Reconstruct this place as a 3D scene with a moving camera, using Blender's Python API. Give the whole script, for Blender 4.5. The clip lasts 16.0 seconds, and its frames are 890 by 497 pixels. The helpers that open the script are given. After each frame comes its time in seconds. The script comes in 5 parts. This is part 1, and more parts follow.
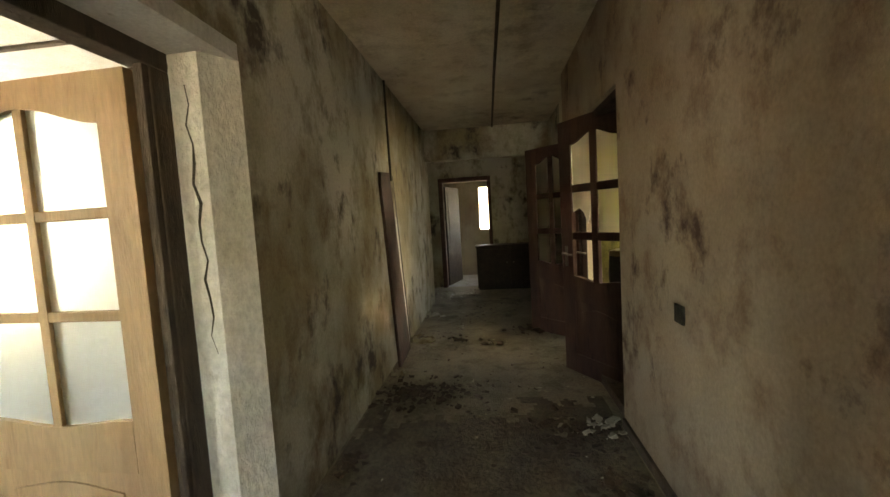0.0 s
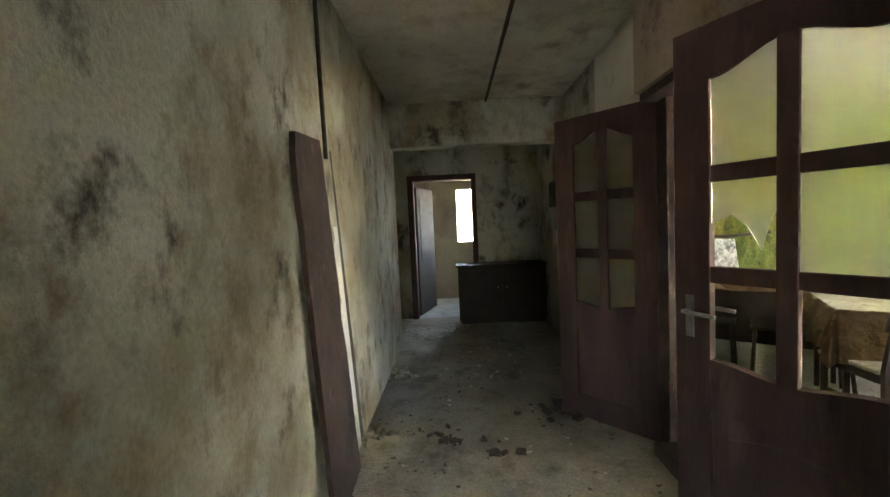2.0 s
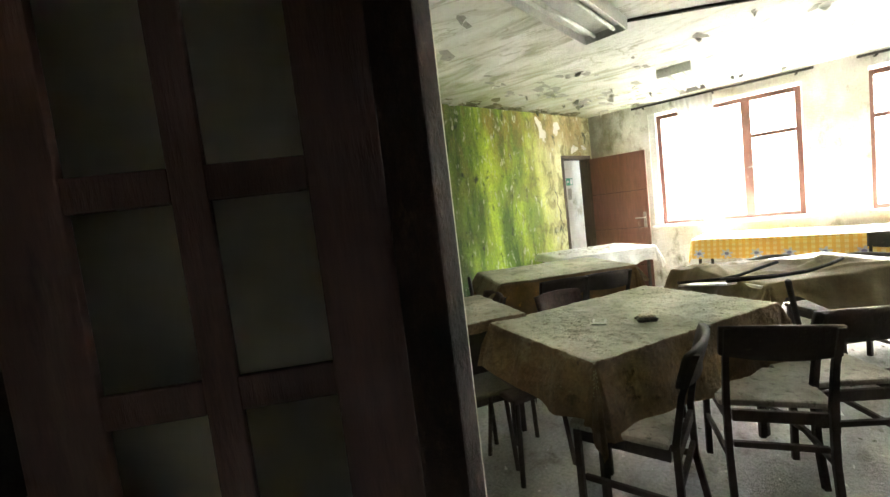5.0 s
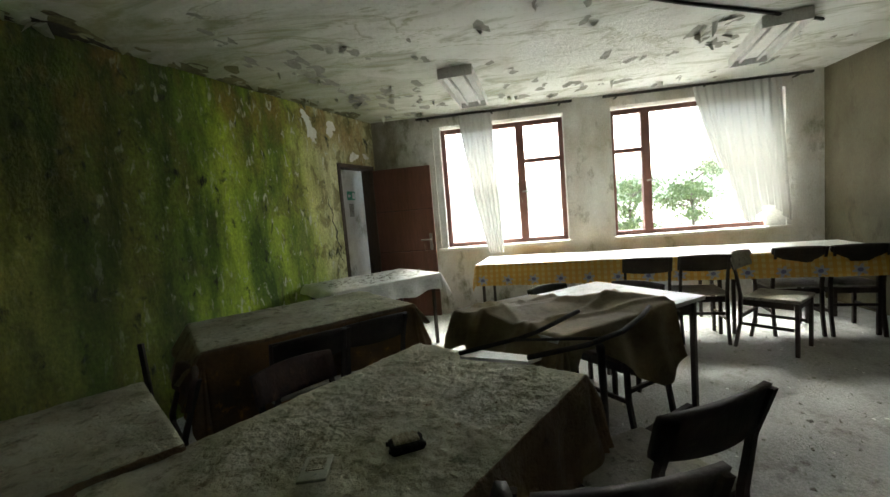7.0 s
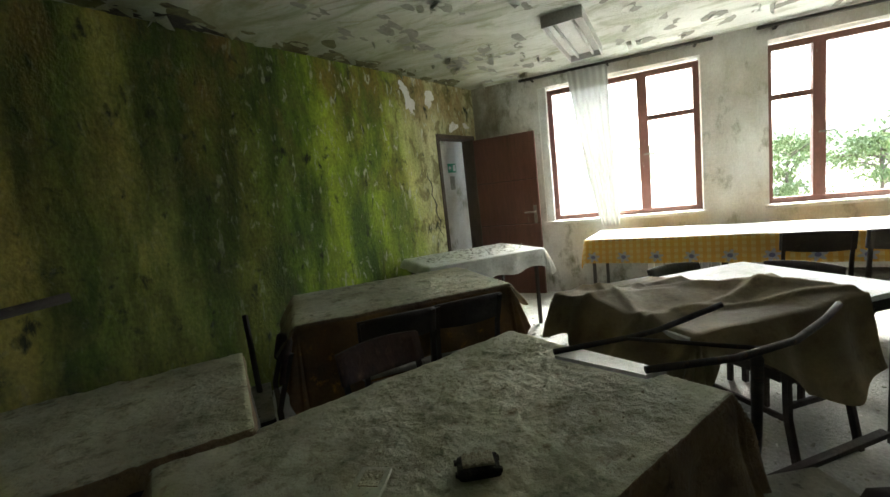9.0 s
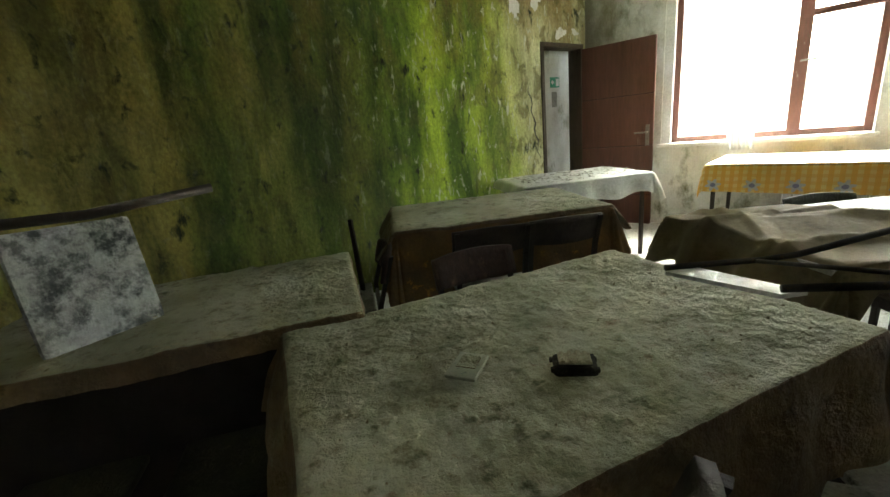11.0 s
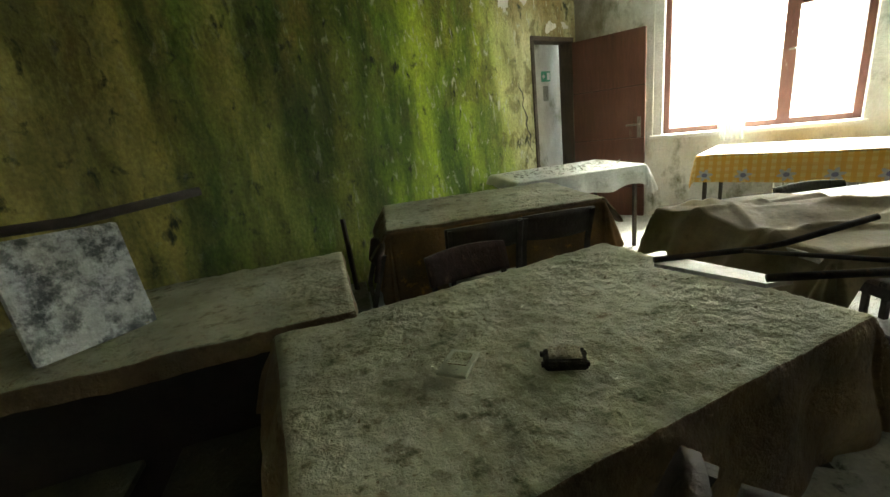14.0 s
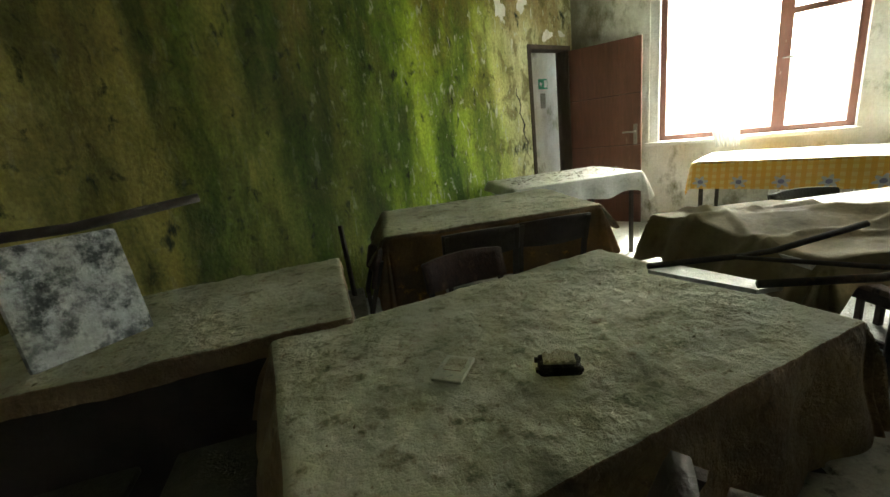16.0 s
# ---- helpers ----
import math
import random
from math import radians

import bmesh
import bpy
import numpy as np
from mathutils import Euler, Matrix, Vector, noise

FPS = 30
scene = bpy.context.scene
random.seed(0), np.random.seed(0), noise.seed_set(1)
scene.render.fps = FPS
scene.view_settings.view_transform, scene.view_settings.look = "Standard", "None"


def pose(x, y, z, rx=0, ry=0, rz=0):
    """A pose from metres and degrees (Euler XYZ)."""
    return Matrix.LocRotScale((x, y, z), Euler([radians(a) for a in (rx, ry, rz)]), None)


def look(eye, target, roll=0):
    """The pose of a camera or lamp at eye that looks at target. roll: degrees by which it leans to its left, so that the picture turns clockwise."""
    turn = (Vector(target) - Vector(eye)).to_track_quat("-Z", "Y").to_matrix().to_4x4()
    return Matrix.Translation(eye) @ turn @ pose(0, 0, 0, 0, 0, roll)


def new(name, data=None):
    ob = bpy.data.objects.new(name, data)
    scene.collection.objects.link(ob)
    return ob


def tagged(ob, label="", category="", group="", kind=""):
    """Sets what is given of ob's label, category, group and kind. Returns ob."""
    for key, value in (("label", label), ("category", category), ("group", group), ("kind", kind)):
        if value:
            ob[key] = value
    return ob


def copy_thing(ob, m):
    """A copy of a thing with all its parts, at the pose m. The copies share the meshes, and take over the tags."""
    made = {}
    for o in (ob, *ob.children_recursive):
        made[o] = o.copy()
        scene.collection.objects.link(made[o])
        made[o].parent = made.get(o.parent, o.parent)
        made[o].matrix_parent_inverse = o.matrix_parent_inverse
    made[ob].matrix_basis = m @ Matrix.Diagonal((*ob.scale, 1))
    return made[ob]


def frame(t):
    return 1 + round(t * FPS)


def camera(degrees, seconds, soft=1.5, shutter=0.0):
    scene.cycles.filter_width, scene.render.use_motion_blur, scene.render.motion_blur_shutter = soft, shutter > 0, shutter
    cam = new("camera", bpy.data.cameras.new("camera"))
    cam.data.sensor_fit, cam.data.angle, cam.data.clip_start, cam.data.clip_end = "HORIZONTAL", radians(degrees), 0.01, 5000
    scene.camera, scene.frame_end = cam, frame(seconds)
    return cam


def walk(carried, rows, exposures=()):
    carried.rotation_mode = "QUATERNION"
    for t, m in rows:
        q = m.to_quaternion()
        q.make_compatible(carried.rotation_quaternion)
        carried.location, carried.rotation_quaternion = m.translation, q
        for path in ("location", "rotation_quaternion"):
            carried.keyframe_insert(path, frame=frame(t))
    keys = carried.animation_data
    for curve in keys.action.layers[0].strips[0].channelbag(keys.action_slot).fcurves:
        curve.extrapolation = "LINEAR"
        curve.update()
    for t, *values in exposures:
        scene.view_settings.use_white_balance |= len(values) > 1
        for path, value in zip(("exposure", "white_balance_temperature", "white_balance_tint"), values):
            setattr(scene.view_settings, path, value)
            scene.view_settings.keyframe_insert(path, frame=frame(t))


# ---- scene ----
cam = camera(94.8, 16.0)
PATH = [
    (0, (0.985, 1.429, 1.317), (0.758, 3.41, 1.168), -3.4),
    (0.5, (0.863, 1.979, 1.319), (0.658, 3.965, 1.198), -3.6),
    (1, (0.797, 2.431, 1.327), (0.534, 4.411, 1.246), -4.4),
    (1.5, (0.761, 2.877, 1.341), (0.627, 4.868, 1.216), -2.0),
    (2, (0.673, 3.336, 1.346), (0.624, 5.332, 1.228), -2.6),
    (2.5, (0.718, 3.716, 1.339), (0.733, 5.716, 1.298), -4.0),
    (3, (0.69, 4.074, 1.335), (0.987, 6.052, 1.326), -5.9),
    (3.5, (0.73, 4.443, 1.362), (1.381, 6.334, 1.323), -7.0),
    (4, (0.885, 4.743, 1.389), (1.784, 6.526, 1.275), -7.0),
    (4.5, (1.003, 5.08, 1.384), (2.371, 6.53, 1.225), -6.3),
    (5, (1.328, 5.285, 1.383), (2.93, 6.472, 1.228), -6.8),
    (5.2, (1.502, 5.359, 1.375), (3.182, 6.438, 1.249), -6.9),
    (7.3, (2.641, 5.399, 1.351), (4.610, 5.704, 1.173), -4.6),
    (7.5, (2.7, 5.398, 1.352), (4.664, 5.725, 1.159), -4.6),
    (8, (2.76, 5.384, 1.35), (4.697, 5.833, 1.135), -5.4),
    (8.5, (2.798, 5.379, 1.335), (4.677, 6.022, 1.103), -6.7),
    (9, (2.796, 5.389, 1.329), (4.596, 6.223, 1.08), -6.4),
    (9.5, (2.788, 5.402, 1.313), (4.506, 6.381, 1.015), -5.8),
    (10, (2.778, 5.414, 1.296), (4.412, 6.5, 0.904), -5.3),
    (10.2, (2.785, 5.431, 1.282), (4.385, 6.546, 0.837), -5.3),
    (12.3, (2.770, 5.432, 1.253), (4.240, 6.656, 0.669), -6.1),
    (12.5, (2.771, 5.445, 1.254), (4.254, 6.653, 0.668), -6.2),
    (13, (2.77, 5.447, 1.254), (4.269, 6.633, 0.666), -6.5),
    (13.5, (2.775, 5.44, 1.253), (4.274, 6.62, 0.653), -6.6),
    (14, (2.791, 5.416, 1.261), (4.303, 6.596, 0.695), -7.3),
    (15, (2.8, 5.404, 1.263), (4.325, 6.584, 0.733), -7.4),
    (15.5, (2.793, 5.409, 1.265), (4.317, 6.587, 0.727), -7.4),
    (16, (2.788, 5.404, 1.264), (4.313, 6.581, 0.725), -7.2),
]
walk(cam, [(t, look(eye, target, roll)) for t, eye, target, roll in PATH], [(0, 6.3, 10900, 13), (0.5, 6.5, 9700, 13), (1.0, 6.8, 8600, 12), (1.5, 6.9, 7850, 12), (2.5, 6.92, 7000, 8), (3.5, 6.82, 6500, 8), (4.0, 6.8, 6300, 9), (4.5, 6.45, 6550, 6), (5.2, 5.5, 6650, 6), (7.3, 3.4, 6350, 4), (10.2, 4.15, 6500, 2), (12.3, 4.4, 6850, -3), (16, 4.35, 6850, -3)])

# ---------- world, sun, exposure ----------
world = bpy.data.worlds.new("world")
scene.world = world
world.use_nodes = True
wn = world.node_tree.nodes
sky = wn.new("ShaderNodeTexSky")
sky.sky_type, sky.sun_disc = "NISHITA", False
sky.sun_elevation, sky.sun_rotation = radians(47), radians(95)
sky.dust_density = 3.0
wn["Background"].inputs["Strength"].default_value = 0.15
world.node_tree.links.new(sky.outputs[0], wn["Background"].inputs["Color"])
sun = new("sun", bpy.data.lights.new("sun", "SUN"))
sun.data.energy, sun.data.angle, sun.data.color = 2.0, radians(24), (1.0, 0.96, 0.9)
sun.matrix_world = look((40, -3.5, 43), (0, 0, 0))


# ---------- materials ----------
def mat(name, c1, c2, scale=4.0, c3=None, rough=0.8, bump=0.3, fine=40.0, stretch=(1, 1, 1), metal=0.0, cut=(0.35, 0.65), amount3=0.55, dust=None, grain_lo=0.78, soft3=0.12, stain=None, growth=None):
    """Two or three colours mixed by soft large noise, fine grain on top, and relief."""
    m = bpy.data.materials.new(name)
    m.use_nodes = True
    n, lk = m.node_tree.nodes, m.node_tree.links
    b = n["Principled BSDF"]
    tc, mp = n.new("ShaderNodeTexCoord"), n.new("ShaderNodeMapping")
    mp.inputs["Scale"].default_value = stretch
    lk.new(tc.outputs["Object"], mp.inputs["Vector"])

    def noise_node(sc, detail=6.0, rg=0.6):
        t = n.new("ShaderNodeTexNoise")
        t.inputs["Scale"].default_value, t.inputs["Detail"].default_value, t.inputs["Roughness"].default_value = sc, detail, rg
        lk.new(mp.outputs[0], t.inputs["Vector"])
        return t

    def ramp(src, a, z):
        r = n.new("ShaderNodeMapRange")
        r.inputs["From Min"].default_value, r.inputs["From Max"].default_value = a, z
        lk.new(src, r.inputs["Value"])
        return r.outputs[0]

    def mix(f, a, z, kind="MIX"):
        x = n.new("ShaderNodeMix")
        x.data_type, x.blend_type = "RGBA", kind
        if isinstance(f, float):
            x.inputs[0].default_value = f
        else:
            lk.new(f, x.inputs[0])
        for i, v in ((6, a), (7, z)):
            if isinstance(v, tuple):
                x.inputs[i].default_value = (*v, 1)
            else:
                lk.new(v, x.inputs[i])
        return x.outputs[2]

    big, small, mid = noise_node(scale), noise_node(fine, 4.0, 0.7), noise_node(scale * 3.1, 8.0, 0.7)
    col = mix(ramp(big.outputs["Fac"], *cut), c1, c2)
    if c3:
        col = mix(ramp(mid.outputs["Fac"], amount3, amount3 + soft3), col, c3)
    if stain:
        blot = noise_node(stain[1], 9.0, 0.68)
        col = mix(ramp(blot.outputs["Fac"], stain[2], stain[2] + (stain[3] if len(stain) > 3 else 0.07)), col, stain[0])
    if growth:
        sp0 = n.new("ShaderNodeSeparateXYZ")
        lk.new(tc.outputs["Object"], sp0.inputs[0])
        gm = n.new("ShaderNodeMath")
        gm.operation = "MULTIPLY_ADD"
        lk.new(mid.outputs["Fac"], gm.inputs[0])
        gm.inputs[1].default_value = 1.6
        lk.new(sp0.outputs[growth[0]], gm.inputs[2])
        gf_ = n.new("ShaderNodeMath")
        gf_.operation = "MULTIPLY"
        lk.new(ramp(gm.outputs[0], growth[1] + 0.8, growth[2] + 0.8), gf_.inputs[0])
        gf_.inputs[1].default_value = 0.85
        col = mix(gf_.outputs[0], col, growth[3])
    grain = n.new("ShaderNodeMapRange")
    grain.inputs["From Min"].default_value, grain.inputs["From Max"].default_value = 0.3, 0.7
    grain.inputs["To Min"].default_value, grain.inputs["To Max"].default_value = grain_lo, 1.06
    lk.new(small.outputs["Fac"], grain.inputs["Value"])
    comb = n.new("ShaderNodeCombineColor")
    for i in range(3):
        lk.new(grain.outputs[0], comb.inputs[i])
    col = mix(1.0, col, comb.outputs[0], "MULTIPLY")
    lk.new(col, b.inputs["Base Color"])
    b.inputs["Metallic"].default_value = metal
    rr = n.new("ShaderNodeMapRange")
    rr.inputs["To Min"].default_value, rr.inputs["To Max"].default_value = max(rough - 0.15, 0.05), min(rough + 0.15, 1.0)
    lk.new(mid.outputs["Fac"], rr.inputs["Value"])
    lk.new(rr.outputs[0], b.inputs["Roughness"])
    if dust:
        geo, sp = n.new("ShaderNodeNewGeometry"), n.new("ShaderNodeSeparateXYZ")
        lk.new(geo.outputs["True Normal"], sp.inputs[0])
        ab = n.new("ShaderNodeMath")
        ab.operation = "ABSOLUTE"
        lk.new(sp.outputs[2], ab.inputs[0])
        sc = n.new("ShaderNodeMath")
        sc.operation = "MULTIPLY"
        lk.new(ramp(ab.outputs[0], 0.45, 0.9), sc.inputs[0])
        lk.new(ramp(mid.outputs["Fac"], 0.28, 0.42), sc.inputs[1])
        top = mix(ramp(big.outputs["Fac"], 0.35, 0.65), dust[0], dust[1])
        top = mix(ramp(mid.outputs["Fac"], 0.54, 0.66), top, dust[2])
        lk.new(mix(sc.outputs[0], col, top), b.inputs["Base Color"])
    bp = n.new("ShaderNodeBump")
    bp.inputs["Strength"].default_value, bp.inputs["Distance"].default_value = bump, 0.02
    add = n.new("ShaderNodeMath")
    lk.new(mid.outputs["Fac"], add.inputs[0])
    lk.new(small.outputs["Fac"], add.inputs[1])
    lk.new(add.outputs[0], bp.inputs["Height"])
    lk.new(bp.outputs[0], b.inputs["Normal"])
    return m


def glass(name, rough=0.0, tint=(1, 1, 1)):
    m = bpy.data.materials.new(name)
    m.use_nodes = True
    b = m.node_tree.nodes["Principled BSDF"]
    b.inputs["Base Color"].default_value = (*tint, 1)
    b.inputs["Roughness"].default_value = rough
    b.inputs["Transmission Weight"].default_value = 1.0
    b.inputs["IOR"].default_value = 1.45
    return m


M_CORR = mat("corridor_plaster", (0.30, 0.265, 0.165), (0.56, 0.56, 0.475), 0.9, (0.20, 0.155, 0.085), 0.9, 0.45, 70, (1, 1, 0.75), cut=(0.41, 0.59), amount3=0.49, soft3=0.16, stain=((0.07, 0.055, 0.04), 2.6, 0.545, 0.1), grain_lo=0.74)
M_CORR_R = mat("brown_stained_plaster", (0.36, 0.265, 0.185), (0.48, 0.39, 0.285), 1.1, (0.235, 0.145, 0.10), 0.9, 0.3, 75, (1, 1, 0.8), amount3=0.5, soft3=0.2, stain=((0.10, 0.05, 0.038), 2.4, 0.56, 0.1), grain_lo=0.78)
M_CREAM = mat("pale_cream_plaster", (0.60, 0.55, 0.42), (0.74, 0.70, 0.57), 1.2, (0.44, 0.38, 0.26), 0.9, 0.35, 70, (1, 1, 0.7), amount3=0.56, soft3=0.25, grain_lo=0.84)
M_CEIL_C = mat("stained_corridor_ceiling", (0.62, 0.54, 0.40), (0.82, 0.77, 0.64), 1.4, (0.40, 0.33, 0.22), 0.95, 0.5, 50, amount3=0.5, soft3=0.3, stain=((0.24, 0.19, 0.13), 1.7, 0.55, 0.18))
M_FLOOR_C = mat("dirty_concrete_floor", (0.22, 0.19, 0.135), (0.36, 0.33, 0.25), 1.6, (0.13, 0.105, 0.07), 0.9, 0.7, 55, amount3=0.5, soft3=0.25, stain=((0.075, 0.058, 0.04), 2.0, 0.55, 0.15), grain_lo=0.6)
M_FLOOR_R = mat("dusty_pale_floor", (0.30, 0.30, 0.27), (0.45, 0.45, 0.42), 1.6, (0.15, 0.15, 0.12), 0.75, 0.8, 55, amount3=0.55, soft3=0.2, grain_lo=0.62, stain=((0.13, 0.12, 0.085), 3.1, 0.57, 0.16))
M_PLASTER = mat("grey_mouldy_plaster", (0.47, 0.44, 0.37), (0.72, 0.73, 0.70), 1.7, (0.33, 0.33, 0.23), 0.9, 0.4, 60, (1, 1, 0.6), amount3=0.56, soft3=0.2, grain_lo=0.85, stain=((0.17, 0.165, 0.10), 2.6, 0.56, 0.12), growth=(1, 6.4, 7.1, (0.17, 0.16, 0.10)))
M_BACK = mat("brown_mould_wall", (0.09, 0.08, 0.04), (0.19, 0.165, 0.10), 1.4, (0.045, 0.038, 0.02), 0.9, 0.5, 60, (1, 1, 0.5), soft3=0.2)
M_ENDROOM = mat("brown_end_room_paint", (0.30, 0.26, 0.21), (0.42, 0.38, 0.31), 1.5, (0.18, 0.14, 0.10), 0.9, 0.3, 60, soft3=0.25)
M_WHITE = mat("old_white_paint", (0.62, 0.62, 0.58), (0.75, 0.75, 0.72), 5, (0.45, 0.44, 0.38), 0.7, 0.3, 60, amount3=0.62)
M_BROWN = mat("dark_brown_door_wood", (0.052, 0.024, 0.019), (0.085, 0.040, 0.030), 6, (0.028, 0.015, 0.012), 0.85, 0.25, 50, (1, 1, 0.15), soft3=0.2, stain=((0.12, 0.085, 0.06), 3.0, 0.62, 0.12))
M_REDWOOD = mat("red_brown_window_paint", (0.13, 0.05, 0.035), (0.18, 0.075, 0.055), 8, (0.34, 0.29, 0.24), 0.6, 0.25, 60, (1, 1, 0.3), amount3=0.64, soft3=0.04)
M_DOORRED = mat("red_brown_door_veneer", (0.105, 0.042, 0.027), (0.155, 0.064, 0.042), 3, (0.075, 0.032, 0.022), 0.6, 0.15, 40, (1, 1, 0.12), soft3=0.2, stain=((0.19, 0.13, 0.09), 5.0, 0.66, 0.05))
M_TAN = mat("tan_door_wood", (0.42, 0.27, 0.14), (0.52, 0.35, 0.19), 4, (0.34, 0.2, 0.1), 0.5, 0.15, 50, (1, 1, 0.15))
M_CHAIR = mat("dark_chair_wood", (0.024, 0.017, 0.013), (0.045, 0.032, 0.024), 8, (0.085, 0.072, 0.055), 0.8, 0.3, 60, amount3=0.6, soft3=0.15)
M_SEAT = mat("dusty_seat", (0.20, 0.19, 0.15), (0.30, 0.29, 0.24), 9, (0.08, 0.075, 0.055), 0.9, 0.4, 80)
DUST = ((0.20, 0.205, 0.125), (0.36, 0.355, 0.25), (0.115, 0.115, 0.06))
M_CLOTH = mat("mouldy_grey_tablecloth", (0.13, 0.085, 0.042), (0.20, 0.14, 0.07), 3.5, (0.065, 0.046, 0.026), 0.95, 1.0, 22, amount3=0.56, dust=DUST, grain_lo=0.66)
M_CLOTH_B = mat("brown_oilcloth", (0.12, 0.092, 0.046), (0.235, 0.195, 0.108), 2.5, (0.065, 0.047, 0.023), 0.8, 0.15, 50, grain_lo=0.84, soft3=0.2)
M_GOLD = mat("gold_brown_cloth", (0.085, 0.054, 0.020), (0.19, 0.105, 0.032), 5, (0.50, 0.25, 0.04), 0.85, 0.3, 50, amount3=0.60, soft3=0.14)
M_UNDERSHADE = mat("undertable_shade_black", (0.016, 0.013, 0.010), (0.03, 0.025, 0.018), 5, (0.045, 0.036, 0.024), 0.95, 0.12, 50, amount3=0.64)
M_MOULD = mat("olive_mould", (0.09, 0.085, 0.03), (0.20, 0.20, 0.09), 3, (0.05, 0.04, 0.02), 0.95, 0.4, 50)
M_BOARD = mat("dark_rotten_board", (0.036, 0.017, 0.012), (0.078, 0.038, 0.026), 4, (0.16, 0.09, 0.06), 0.9, 0.35, 60, (1, 1, 0.6), amount3=0.57, soft3=0.14, stain=((0.010, 0.008, 0.007), 2.2, 0.50, 0.12), grain_lo=0.55)
M_CRUST = mat("pale_crust", (0.25, 0.23, 0.14), (0.33, 0.31, 0.2), 30, (0.12, 0.11, 0.07), 0.95, 0.6, 90)
M_CLOTH_W = mat("white_oilcloth", (0.55, 0.57, 0.52), (0.68, 0.69, 0.66), 4, (0.40, 0.42, 0.34), 0.5, 0.3, 50)
M_METAL = mat("dark_metal_tube", (0.022, 0.02, 0.018), (0.045, 0.04, 0.035), 20, (0.09, 0.055, 0.03), 0.7, 0.2, 90, metal=0.2)
M_STEEL = mat("worn_steel", (0.22, 0.205, 0.18), (0.30, 0.285, 0.25), 20, (0.12, 0.10, 0.08), 0.5, 0.15, 90, metal=0.6)
M_PANEL = mat("mottled_grey_panel", (0.34, 0.36, 0.35), (0.50, 0.52, 0.51), 5, (0.15, 0.16, 0.16), 0.9, 0.6, 45, amount3=0.5, soft3=0.1, stain=((0.065, 0.075, 0.075), 9.0, 0.51, 0.09), grain_lo=0.6)
M_MOSS = mat("moss_dark_wood", (0.034, 0.034, 0.018), (0.060, 0.058, 0.032), 9, (0.11, 0.10, 0.065), 0.95, 0.5, 70, (1, 1, 0.4), amount3=0.6)
M_WOODOLD = mat("rotten_board_wood", (0.055, 0.038, 0.026), (0.095, 0.068, 0.046), 5, (0.03, 0.022, 0.016), 0.85, 0.5, 50, (1, 1, 0.2))
M_BLACK = mat("blackish_crust", (0.02, 0.018, 0.014), (0.05, 0.045, 0.03), 30, (0.22, 0.2, 0.13), 0.9, 0.6, 90, amount3=0.6)
M_REVEAL = mat("rough_pale_reveal_plaster", (0.60, 0.60, 0.53), (0.82, 0.82, 0.77), 3.2, (0.42, 0.41, 0.33), 0.9, 0.5, 34, (1, 1, 0.7), amount3=0.58, soft3=0.18, grain_lo=0.75)
M_SOIL_SHADE = mat("dirt_and_door_shade", (0.12, 0.098, 0.068), (0.20, 0.17, 0.12), 2.2, (0.07, 0.055, 0.038), 0.95, 1.0, 35, amount3=0.5, soft3=0.2, grain_lo=0.55)
M_GLASS = glass("clear_window_glass", 0.02)
M_FROST_D = glass("grimy_frosted_door_glass", 0.45, (0.64, 0.60, 0.50))
M_FROST = glass("frosted_door_glass", 0.35, (0.93, 0.95, 0.88))


